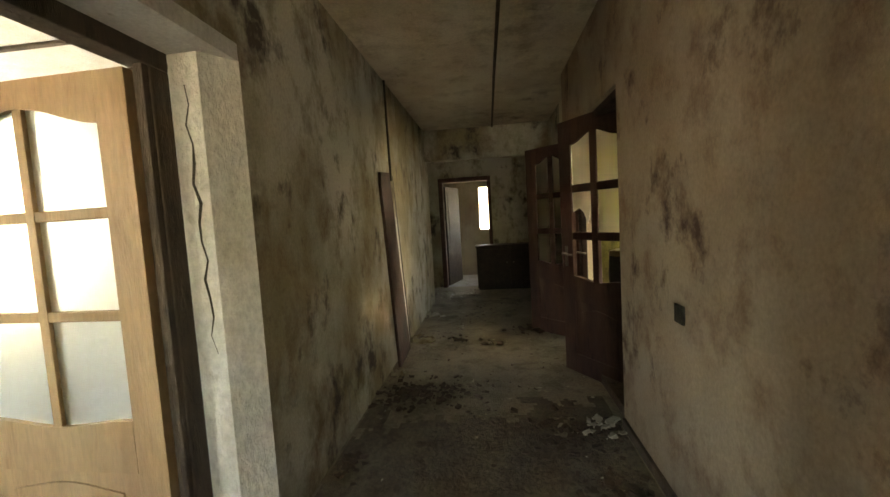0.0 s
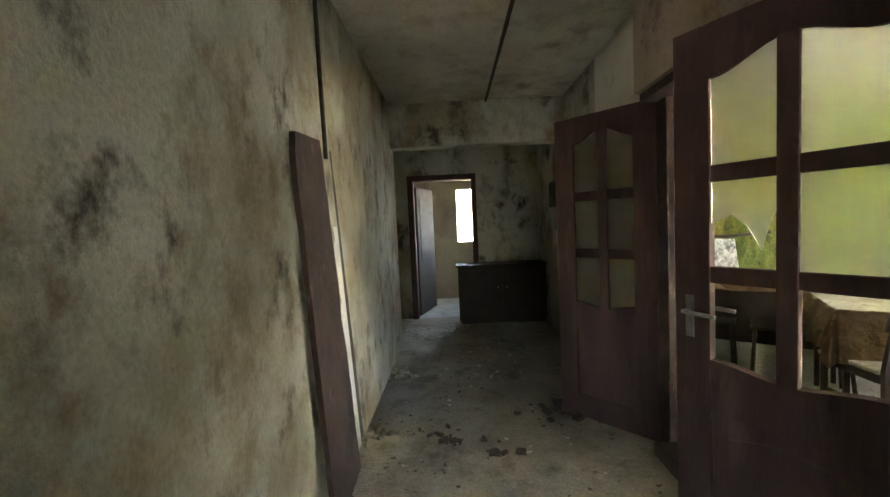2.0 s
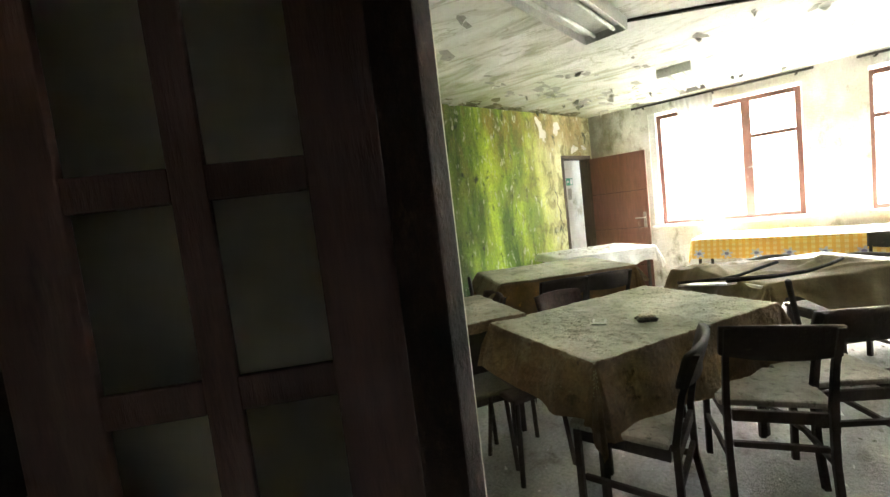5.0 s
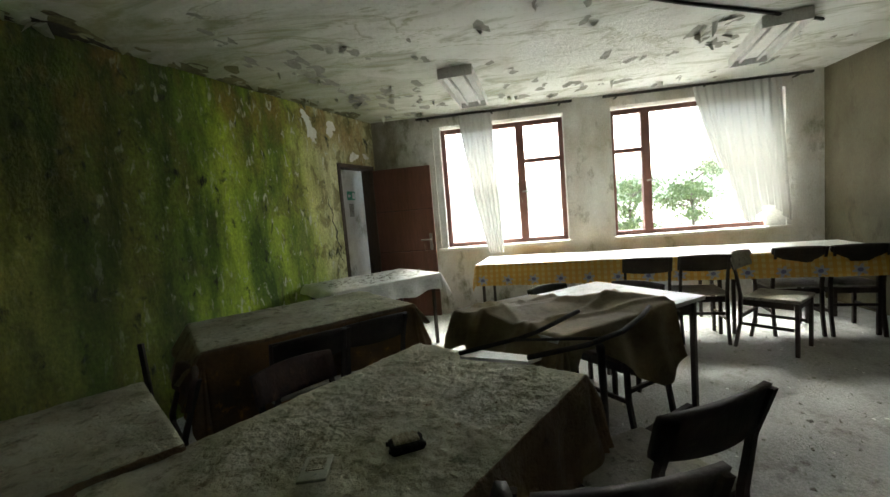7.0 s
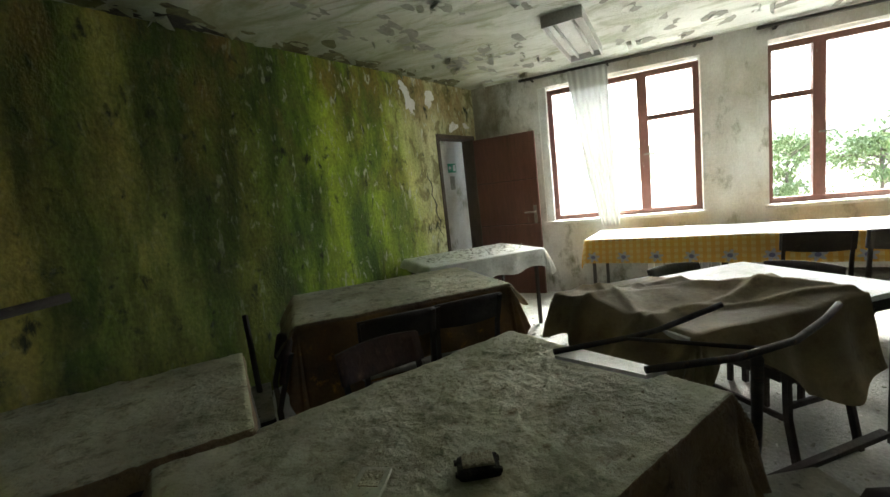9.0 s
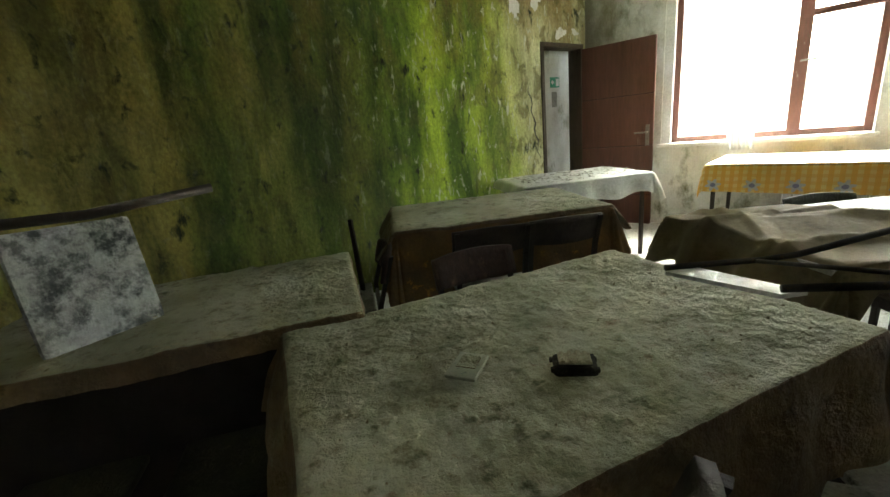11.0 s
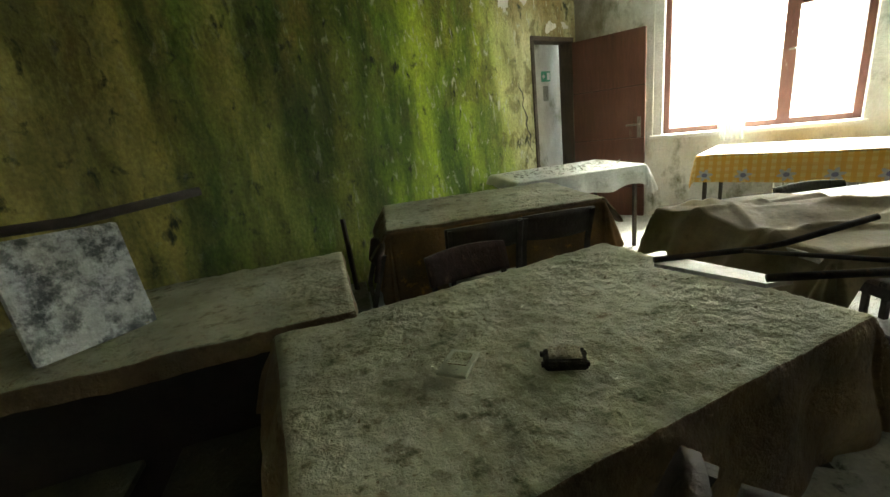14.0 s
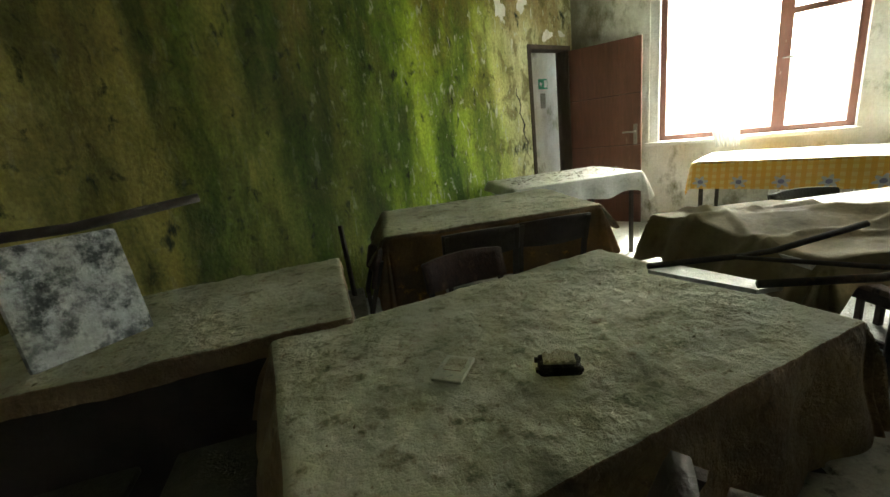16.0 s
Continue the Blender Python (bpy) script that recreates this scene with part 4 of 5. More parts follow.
# ---------- chairs ----------
def make_chair(label, back_mat=None, drop=0.0, seat_mat=None):
    """A dark dining chair that faces local +x: rear posts that rise into a bowed backrest, dusty seat, stretchers."""
    c = thing("dining_chair", label, "chair", group="dining chairs")
    hw, hd, hs = 0.20, 0.195, 0.45
    for sy in (-1, 1):
        b = bmesh.new()
        prof = [(-hd - 0.045, 0.0), (-hd - 0.005, 0.22), (-hd, 0.45), (-hd - 0.03, 0.64 - drop), (-hd - 0.085, 0.80 - drop)]
        ring = []
        for x, z in prof:
            s = 0.0110 if z > 0.5 else 0.0125
            ring.append([b.verts.new((x + dx, sy * (hw - 0.018) + dy, z)) for dx, dy in ((-s, -s), (s, -s), (s, s), (-s, s))])
        for r0, r1 in zip(ring, ring[1:]):
            for k in range(4):
                b.faces.new((r0[k], r0[(k + 1) % 4], r1[(k + 1) % 4], r1[k]))
        b.faces.new(ring[0][::-1]), b.faces.new(ring[-1])
        part("rear_post", b, M_CHAIR, c)
        part("front_leg", B((hd - 0.028, sy * (hw - 0.018) - 0.014, 0), (hd, sy * (hw - 0.018) + 0.014, 0.425), 0.004), M_CHAIR, c)
        part("side_stretcher", B((-hd + 0.01, sy * (hw - 0.018) - 0.009, 0.20), (hd - 0.035, sy * (hw - 0.018) + 0.009, 0.225), 0.003), M_CHAIR, c)
        part("side_rail", B((-hd + 0.02, sy * (hw - 0.018) - 0.01, 0.375), (hd - 0.035, sy * (hw - 0.018) + 0.01, 0.425), 0.003), M_CHAIR, c)
    part("front_rail", B((hd - 0.03, -hw + 0.036, 0.375), (hd - 0.008, hw - 0.036, 0.425), 0.003), M_CHAIR, c)
    part("rear_rail", B((-hd - 0.01, -hw + 0.036, 0.375), (-hd + 0.01, hw - 0.036, 0.425), 0.003), M_CHAIR, c)
    part("rear_stretcher", B((-hd - 0.012, -hw + 0.036, 0.26), (-hd + 0.008, hw - 0.036, 0.285), 0.003), M_CHAIR, c)
    part("seat", B((-hd + 0.022, -hw - 0.005, 0.426), (hd + 0.012, hw + 0.005, 0.455), 0.012), seat_mat or M_SEAT, c, "dark rotten seat" if seat_mat else "dusty pale seat")
    b = bmesh.new()
    rows = []
    for j, (z, off) in enumerate(((0.665 - drop, 0.0), (0.69 - drop, 0.0), (0.78 - drop, -0.025), (0.815 - drop, -0.034))):
        rows.append([])
        for i in range(11):
            u = -1 + 0.2 * i
            x = -hd - 0.028 - 0.035 * (1 - u * u) + off
            zz = z - (0.012 * u * u if j == 3 else 0) + (0.01 * u * u if j == 0 else 0)
            rows[-1].append((x, u * (hw + 0.004), zz))
    fr_ = [[b.verts.new((x + 0.012, y, z)) for x, y, z in r] for r in rows]
    bk = [[b.verts.new((x - 0.012, y, z)) for x, y, z in r] for r in rows]
    for g, flip in ((fr_, 1), (bk, -1)):
        for j in range(3):
            for i in range(10):
                q = (g[j][i], g[j][i + 1], g[j + 1][i + 1], g[j + 1][i])
                b.faces.new(q[::flip])
    for i in range(10):
        b.faces.new((fr_[0][i], bk[0][i], bk[0][i + 1], fr_[0][i + 1]))
        b.faces.new((fr_[3][i], fr_[3][i + 1], bk[3][i + 1], bk[3][i]))
    for j in range(3):
        b.faces.new((fr_[j][0], fr_[j + 1][0], bk[j + 1][0], bk[j][0]))
        b.faces.new((fr_[j][10], bk[j][10], bk[j + 1][10], fr_[j + 1][10]))
    part("backrest", b, back_mat or M_CHAIR, c, "", True)
    return c


CHAIRS = [
    (3.585, 5.27, 16), (3.13, 5.72, 88), (3.90, 5.02, 30), 
    (6.66, 4.19, -8), (6.63, 3.73, -8), (6.78, 2.90, -8), (6.72, 2.48, -8),
]
first = make_chair("dark wooden dining chair with a bowed backrest and dusty seat")
first.matrix_basis = pose(CHAIRS[0][0], CHAIRS[0][1], 0, 0, 0, CHAIRS[0][2])
for x, y, a in CHAIRS[1:]:
    copy_thing(first, pose(x, y, 0, 0, 0, a))
pale = make_chair("dark wooden chair with a pale mouldy backrest", M_SEAT)
pale.matrix_basis = pose(6.29, 3.26, 0, 0, 0, 225)
lower = make_chair("low dark chair with a pale mouldy backrest", M_MOSS, 0.13)
lower.matrix_basis = pose(5.80, 4.98, 0, 0, 0, 218)
low = make_chair("black wooden chair pushed against the table's long edge", None, 0.035)
low.matrix_basis = pose(4.69, 6.67, 0, 0, 0, 45)
covered = make_chair("dark wooden chair pushed under the crumpled cloth", None, 0.12, M_WOODOLD)
covered.matrix_basis = pose(5.14, 4.80, 0, 0, 0, 38.5)
copy_thing(covered, pose(5.72, 4.62, 0, 0, 0, 140))
copy_thing(low, pose(4.985, 6.40, 0, 0, 0, 45))
mouldy = make_chair("low wooden chair with a rotten dark backrest", M_BOARD, 0.10)
mouldy.matrix_basis = pose(4.16, 6.25, 0, 0, 0, 239)
copy_thing(mouldy, pose(4.02, 7.15, 0, 0, 0, 140))
# stool under the end of the mouldy table
st = thing("stool", "low dark stool pushed under the table end", "stool", pose(3.26, 6.30, 0, 0, 0, -30))
part("seat", B((-0.17, -0.17, 0.42), (0.17, 0.17, 0.45), 0.012), M_CHAIR, st)
for sx in (-1, 1):
    for sy in (-1, 1):
        part("leg", tube(bmesh.new(), [(sx * 0.13, sy * 0.13, 0.42), (sx * 0.165, sy * 0.165, 0)], 0.013), M_CHAIR, st)


for x, y in ((2.85, 6.82), (3.12, 6.52)):
    so = thing("stool", "dark mossy stool pushed under the wall table", "stool", pose(x, y, 0, 0, 0, -37), group="stools")
    part("seat", B((-0.15, -0.15, 0.43), (0.15, 0.15, 0.455), 0.01), M_MOSS, so)
    for sx in (-1, 1):
        for sy in (-1, 1):
            part("leg", tube(bmesh.new(), [(sx * 0.12, sy * 0.12, 0.43), (sx * 0.14, sy * 0.14, 0)], 0.013), M_CHAIR, so)


# ---------- tables and cloths ----------
def table(cx, cy, ang, L, W, z, label, top=None):
    t = thing("table", label, "table", pose(cx, cy, 0, 0, 0, ang), group="dining tables")
    part("tabletop", B((-L / 2, -W / 2, z - 0.025), (L / 2, W / 2, z), 0.004), top or M_CHAIR, t)
    part("apron", B((-L / 2 + 0.06, -W / 2 + 0.05, z - 0.10), (L / 2 - 0.06, -W / 2 + 0.07, z - 0.025)), M_CHAIR, t)
    part("apron", B((-L / 2 + 0.06, W / 2 - 0.07, z - 0.10), (L / 2 - 0.06, W / 2 - 0.05, z - 0.025)), M_CHAIR, t)
    for sx in (-1, 1):
        for sy in (-1, 1):
            x, y = sx * (L / 2 - 0.05), sy * (W / 2 - 0.05)
            part("leg", B((x - 0.015, y - 0.015, 0), (x + 0.015, y + 0.015, z - 0.025), 0.004), M_CHAIR, t)
    return t


def cloth(cx, cy, ang, L, W, z, over, material, label, rumple=0.006, wave=0.02, seed=0, thick=0.004, heap=None, flare=(0.16, 0.16), step=0.016, hem=0.0, drop=None, skew=0.0):
    """A tablecloth laid over a table top: flat and rumpled on it, falling over the edges in soft folds with hanging corners.
    over: overhang at -x, +x, -y, +y. flare: how far the ends and the sides stand off as they fall. hem, drop: how uneven the hem is, and how far it reaches from place to place. skew: slant of the +x end."""
    bm = bmesh.new()
    x0, x1, y0, y1 = -L / 2 - over[0], L / 2 + over[1], -W / 2 - over[2], W / 2 + over[3]
    nx, ny = max(int((x1 - x0) / step), 8), max(int((y1 - y0) / step), 8)
    hl, hw = L / 2 + 0.004, W / 2 + 0.004
    grid = []
    for j in range(ny + 1):
        row = []
        for i in range(nx + 1):
            u, v = x0 + (x1 - x0) * i / nx, y0 + (y1 - y0) * j / ny
            cxx, cyy = min(max(u, -hl), hl), min(max(v, -hw), hw)
            dx, dy = u - cxx, v - cyy
            d = math.hypot(dx, dy)
            p = Vector((u, v, seed * 3.7))
            zz = z + thick + rumple * (0.8 + noise.noise(p * 6) + 0.5 * noise.noise(p * 15) + 0.7 * max(0.0, noise.noise(p * 24) - 0.05) + 0.8 * max(0.0, noise.noise(Vector((u * 30 + v * 14, v * 62 - u * 22, seed))) - 0.08))
            if heap:
                zz += heap(u, v)
            if d > 1e-6:
                ox, oy = dx / d, dy / d
                d *= (drop(u, v) if drop else 1) * (1 + hem * noise.noise(Vector((u * 3.3, v * 3.3, seed + 2))))
                s = noise.noise(Vector((u * 6, v * 6, seed + 9))) + 0.7 * math.sin((u * oy - v * ox) * 22 + seed)
                k = min(d, 0.03)
                bell = 0.010 + (flare[0] * ox * ox + flare[1] * oy * oy) * d + wave * s * min(d / 0.12, 1.0)
                row.append(bm.verts.new((cxx + ox * max(bell, 0.006), cyy + oy * max(bell, 0.006), zz - math.sqrt(max(0.1, 1 - (flare[0] * ox * ox + flare[1] * oy * oy) ** 2)) * 0.98 * d + k * 0.3)))
            else:
                row.append(bm.verts.new((u, v, zz)))
        grid.append(row)
    for row in grid if skew else ():
        for i, v in enumerate(row):
            v.co.x -= skew * min(max(v.co.y, -hw), hw) * i / nx
    for j in range(ny):
        for i in range(nx):
            bm.faces.new((grid[j][i], grid[j][i + 1], grid[j + 1][i + 1], grid[j + 1][i]))
    return single("tablecloth", bm, material, label, "tablecloth", pose(cx, cy, 0, 0, 0, ang), group="tablecloths", smooth=True)


table(3.68, 5.84, -30, 1.24, 0.80, 0.725, "dining table hidden under a mouldy cloth")
cloth(3.68, 5.84, -30, 1.24, 0.80, 0.725, (0.27, 0.30, 0.32, 0.18), M_CLOTH, "grey-green mouldy tablecloth hanging over the table edges", 0.0065, 0.02, 1, step=0.009, flare=(0.34, 0.16), hem=0.15)
table(5.0, 6.80, -45, 1.2, 0.8, 0.765, "dining table under a dark cloth")
cloth(5.0, 6.80, -45, 1.2, 0.8, 0.768, (0.20, 0.22, 0.035, 0.1), M_CLOTH, "grey mouldy tablecloth with stiff hanging ends", 0.005, 0.008, 2, flare=(0.55, 0.1), step=0.012, hem=0.4)
cloth(5.0, 6.80, -45, 1.2, 0.8, 0.759, (0.30, 0.27, 0.50, 0.02), M_GOLD, "gold-brown patterned undercloth hanging below the grey one", 0.0005, 0.012, 12, thick=0.002, flare=(0.38, 0.06))
table(3.27, 7.05, -37, 1.2, 0.74, 0.74, "dining table beside the green wall")
cloth(3.27, 7.05, -37, 1.2, 0.74, 0.74, (0.06, 0.06, 0.075, 0.03), M_CLOTH, "grey mouldy cloth stuck to the table top", 0.0075, 0.006, 3, step=0.010, hem=0.3)
# Black sheet hung in to stand for the shade below this table.
cloth(3.27, 7.05, -37, 1.2, 0.74, 0.734, (0.30, 0.30, 0.50, 0.02), M_UNDERSHADE, "black hanging sheet that stands in for the shade under the table", 0.0005, 0.004, 13, thick=0.002, flare=(0.06, 0.02))
table(5.08, 5.01, -51.5, 1.2, 0.8, 0.74, "white-topped dining table with a crumpled cloth", M_CLOTH_W)


def ridge(u, v):
    """Stiff oilcloth: flat facets between straight creases, raised where a chair back stands under it."""
    def crease(q, at, up, down):
        return (q - at) * up if q < at else (at - q) * down
    bend = 0.04 * noise.noise(Vector((u * 2.3, v * 1.7, 4)))
    q1, q2 = v + 0.30 * u + bend, v - 0.16 * u - bend
    a = 0.050 + max(crease(q1, 0.04, 0.22, 0.34), -0.050)
    a += max(0.0, 0.030 + crease(q2, -0.17, 0.55, 0.9)) + max(0.0, 0.024 + crease(q2, 0.19, 0.7, 0.45))
    a += max(0.0, 0.026 + crease(u + 0.7 * v, 0.14, 0.3, 0.7)) + max(0.0, 0.020 + crease(q1, -0.27, 0.9, 0.5)) + max(0.0, 0.018 + crease(u - 0.5 * v, -0.28, 0.6, 0.25))
    a += max(0.0, 0.060 - 0.30 * math.hypot(u - 0.26, 0.8 * (v + 0.24)))
    return 0.75 * a + 0.004 * noise.noise(Vector((u * 7, v * 7, 2)))


def uneven(u, v):
    """Short over the long edge, longer over the chair and at the far end."""
    return 0.42 + 0.82 * min(max((u + 0.22) / 0.22, 0.0), 1.0) + 0.5 * min(max((-0.28 - u) / 0.12, 0.0), 1.0)


cloth(4.925, 5.206, -51.5, 0.70, 0.80, 0.74, (0.28, 0.0, 0.26, 0.10), M_CLOTH_B, "brown oilcloth crumpled into stiff folds on the table", 0.002, 0.03, 5, thick=0.012, heap=ridge, flare=(0.42, 0.25), step=0.011, hem=0.3, drop=uneven, skew=0.42)
table(6.53, 6.84, -43, 1.14, 0.75, 0.74, "dining table in the corner under a white cloth")
cloth(6.53, 6.84, -43, 1.14, 0.75, 0.74, (0.1, 0.21, 0.20, 0.05), M_CLOTH_W, "dirty white plastic tablecloth strewn with plaster flakes", 0.004, 0.02, 6, flare=(0.42, 0.12), hem=0.35)
# row of tables under the yellow cloth
YT = pose(7.06, 4.00, 0, 0, 0, 82)
for k in range(3):
    m = YT @ pose(1.18 - 1.18 * k, 0, 0)
    e = m.translation
    table(e.x, e.y, 82, 1.17, 0.72, 0.755, "long row table under a yellow checked cloth")
cloth(7.06, 4.00, 82, 3.54, 0.72, 0.755, (0.2, 0.2, 0.05, 0.24), M_CHECK, "yellow checked oilcloth with blue flowers along the table row", 0.0015, 0.006, 7)
cloth(7.06, 4.00, 82, 3.54, 0.72, 0.762, (0.0, 0.0, 0.0, 0.005), M_CLOTH_W, "white dusty cover sheet on the table row", 0.0015, 0.0, 8)

# ---------- things on the tables ----------
Z1 = 0.735
b = bmesh.new()
box(b, (-0.055, -0.035, 0.0), (0.055, 0.035, 0.034), 0.01)
for v in b.verts:
    v.co += 0.005 * noise.noise_vector(v.co * 60)
ash = thing("ashtray", "blackened rectangular ashtray with a pale crusted top", "ashtray", pose(3.545, 5.715, Z1, 0, 0, -62) @ Matrix.Diagonal((0.82, 0.85, 0.75, 1)))
part("body", b, M_BLACK, ash)
b = B((-0.042, -0.024, 0.034), (0.042, 0.024, 0.042), 0.003)
part("crust", b, M_CRUST, ash, "pale crusted filling")
for sx in (-1, 1):
    for sy in (-1, 1):
        part("ear", B((sx * 0.056 - 0.007, sy * 0.024 - 0.007, 0.012), (sx * 0.056 + 0.004, sy * 0.024 + 0.005, 0.026), 0.003), M_BLACK, ash)
for k in range(4):
    part("ridge", B((-0.036 + 0.02 * k, -0.024, 0.042), (-0.026 + 0.02 * k, 0.024, 0.047), 0.002), M_CRUST, ash)
M_PACK = mat("faded_packet", (0.27, 0.28, 0.19), (0.34, 0.35, 0.24), 30, (0.10, 0.11, 0.08), 0.5, 0.1, 90)
pk = thing("packet", "faded flat green packet lying on the cloth", "packet", pose(3.425, 5.914, Z1 + 0.014, 0, 0, -76))
part("wrapper", B((-0.035, -0.05, 0), (0.035, 0.05, 0.008), 0.003), M_PACK, pk)
part("label", B((-0.022, -0.012, 0.008), (0.022, 0.038, 0.0095)), M_CLOTH, pk, "darker square label")

# overturned metal chair frame lying across two tables
of = thing("chair_frame", "dark metal chair frame without its seat, tipped against tables", "chair frame")
part("rail", tube(bmesh.new(), [(3.945, 5.611, 0.851), (4.12, 5.40, 0.842), (4.15, 5.33, 0.855), (4.228, 5.153, 0.914)], 0.0088), M_METAL, of, "", True)
part("rail", tube(bmesh.new(), [(3.758, 5.377, 0.898), (3.836, 5.192, 0.905), (3.95, 5.055, 0.91), (4.08, 4.96, 0.92), (4.176, 4.90, 0.932)], 0.0088), M_METAL, of, "", True)
part("cross_bar", tube(bmesh.new(), [(4.10, 5.42, 0.842), (3.90, 5.12, 0.905)], 0.006), M_METAL, of, "", True)
part("leg", tube(bmesh.new(), [(3.95, 5.13, 0.86), (4.28, 5.06, 0.45), (4.66, 4.99, 0.02)], 0.014), M_METAL, of, "", True)
b = bmesh.new()
q = [(3.945, 5.611, 0.840), (3.758, 5.377, 0.886), (3.79, 5.335, 0.888), (4.00, 5.545, 0.842)]
lo = [b.verts.new((x, y, z - 0.010)) for x, y, z in q]
hi = [b.verts.new((x, y, z)) for x, y, z in q]
b.faces.new(lo), b.faces.new(hi[::-1])
for i in range(4):
    b.faces.new((lo[i], lo[(i + 1) % 4], hi[(i + 1) % 4], hi[i]))
part("board", b, M_CLOTH_W, of, "pale board edge")

# mottled seat panel propped on the wall table, and a dark length of wood behind it
sp = thing("seat_panel", "mottled grey square chair seat propped upright on the table", "seat panel", pose(3.045, 7.00, 0.752, -12, 3, 12))
b = B((-0.165, -0.016, 0), (0.165, 0.016, 0.36), 0.014)
part("board", b, M_PANEL, sp)
part("back_batten", B((-0.12, 0.016, 0.05), (0.12, 0.030, 0.09), 0.003), M_WOODOLD, sp, "dark wooden batten")
bar = bmesh.new()
tube(bar, [(2.70, 7.14, 1.10), (2.90, 7.10, 1.135), (3.10, 7.06, 1.125), (3.45, 7.00, 1.15)], 0.016, 7)
tube(bar, [(2.72, 7.15, 1.09), (2.71, 7.15, 0.755)], 0.014, 6)
single("broken_stick", bar, M_CHAIR, "dark broken chair leg propped behind the seat panel", "stick", smooth=True)
tw = bmesh.new()
box(tw, (-0.008, -0.014, 0), (0.008, 0.014, 0.86), 0.004)
single("slat", tw, M_CHAIR, "dark loose slat leaning between the tables", "slat", pose(4.13, 7.08, 0.0, -8, 5, 0))
b = B((-0.33, -0.018, -0.012), (0.33, 0.018, 0.012), 0.004)
single("loose_bar", b, M_CHAIR, "thick dark wooden bar leaning against a chair leg", "bar", pose(4.83, 4.72, 0.075, 0, -9, -57))


# ---------- lamps ----------
def fluorescent(x, y, ang, L, label):
    f = thing("ceiling_lamp", label, "ceiling lamp", pose(x, y, CR, 0, 0, ang), group="fluorescent lamps")
    part("body", B((-L / 2, -0.15, -0.035), (L / 2, 0.15, 0), 0.004), M_WHITE, f)
    part("side", B((-L / 2, -0.155, -0.09), (L / 2, -0.145, -0.0), 0.002), M_WHITE, f)
    part("side", B((-L / 2, 0.145, -0.09), (L / 2, 0.155, -0.0), 0.002), M_WHITE, f)
    part("end_plate", B((-L / 2 - 0.015, -0.155, -0.09), (-L / 2, 0.155, 0), 0.003), M_WHITE, f, "white end plate")
    part("end_plate", B((L / 2, -0.155, -0.09), (L / 2 + 0.015, 0.155, 0), 0.003), M_WHITE, f, "white end plate")
    for sy in (-0.07, 0.07):
        part("tube", tube(bmesh.new(), [(-L / 2 + 0.02, sy, -0.06), (L / 2 - 0.02, sy, -0.06)], 0.013, 10), M_CLOTH_W, f, "unlit fluorescent tube", True)
    return f


fluorescent(6.78, 5.76, -4, 1.10, "unlit white fluorescent ceiling lamp with two tubes")
fluorescent(4.02, 6.10, -6, 1.15, "unlit white fluorescent ceiling lamp with two tubes")
fluorescent(6.55, 3.17, -14, 1.0, "unlit white fluorescent ceiling lamp with two tubes")
single("ceiling_cable", tube(bmesh.new(), [(4.60, 5.95, CR - 0.012), (4.89, 5.41, CR - 0.012), (5.6, 4.2, CR - 0.012), (6.3, 2.9, CR - 0.012)], 0.012, 6), M_METAL, "dark cable sagging along the ceiling", "cable")

# ---------- corridor things ----------
b = bmesh.new()
edge = []
for k in range(19):
    z = 1.83 * k / 18
    edge.append((0.012 * noise.noise(Vector((0, z * 6, 1))) + (0.03 if k == 18 else 0), 0.47 - 0.065 * z + 0.03 * noise.noise(Vector((3, z * 5, 2))), z))
for x in (0.0, 0.026):
    for k in range(18):
        (a0, b0, z0), (a1, b1, z1) = edge[k], edge[k + 1]
        b.faces.new([b.verts.new(p) for p in ((x, a0, z0), (x, b0, z0), (x, b1, z1), (x, a1, z1))])
for k in range(18):
    for q in (0, 1):
        y0, y1, z0, z1 = edge[k][q], edge[k + 1][q], edge[k][2], edge[k + 1][2]
        b.faces.new([b.verts.new(p) for p in ((0, y0, z0), (0.026, y0, z0), (0.026, y1, z1), (0, y1, z1))])
for k in (0, 18):
    b.faces.new([b.verts.new(p) for p in ((0, edge[k][0], edge[k][2]), (0.026, edge[k][0], edge[k][2]), (0.026, edge[k][1], edge[k][2]), (0, edge[k][1], edge[k][2]))])
bmesh.ops.remove_doubles(b, verts=b.verts, dist=1e-5)
single("leaning_board", b, M_BOARD, "dark rotten wooden board leaning on the wall", "board", pose(0.05, 5.14, FC, 4.4, -1.2, 0))
b = bmesh.new()
left, right = [], []
for k in range(25):
    z = 1.36 + (FC + 0.01 - 1.36) * k / 24
    slot = 5.93 - 0.185 * z
    y = slot - 0.10 + 0.06 * noise.noise(Vector((z * 3.1, 0, 5))) + 0.03 * noise.noise(Vector((z * 14, 3, 5)))
    left.append(b.verts.new((0.014 + 0.008 * noise.noise(Vector((z * 9, 2, 1))), y - 0.03, z)))
    right.append(b.verts.new((0.006, slot - 0.02, z)))
back_l = [b.verts.new((0.001, v.co.y + 0.006, v.co.z)) for v in left]
for k in range(24):
    b.faces.new((left[k], left[k + 1], right[k + 1], right[k]))
    b.faces.new((back_l[k], back_l[k + 1], left[k + 1], left[k]))
single("plaster_strip", b, M_PLASTER, "torn pale plaster strip peeling beside the board", "plaster strip")
b = bmesh.new()
left, right = [], []
for k in range(16):
    z = 1.78 + (FC + 0.01 - 1.78) * k / 15
    slot, w = 5.95 - 0.185 * z, 0.018 + 0.03 * k / 15 + 0.008 * noise.noise(Vector((z * 7, 1, 1)))
    left.append(b.verts.new((0.004, slot - w, z)))
    right.append(b.verts.new((0.003, slot + w, z)))
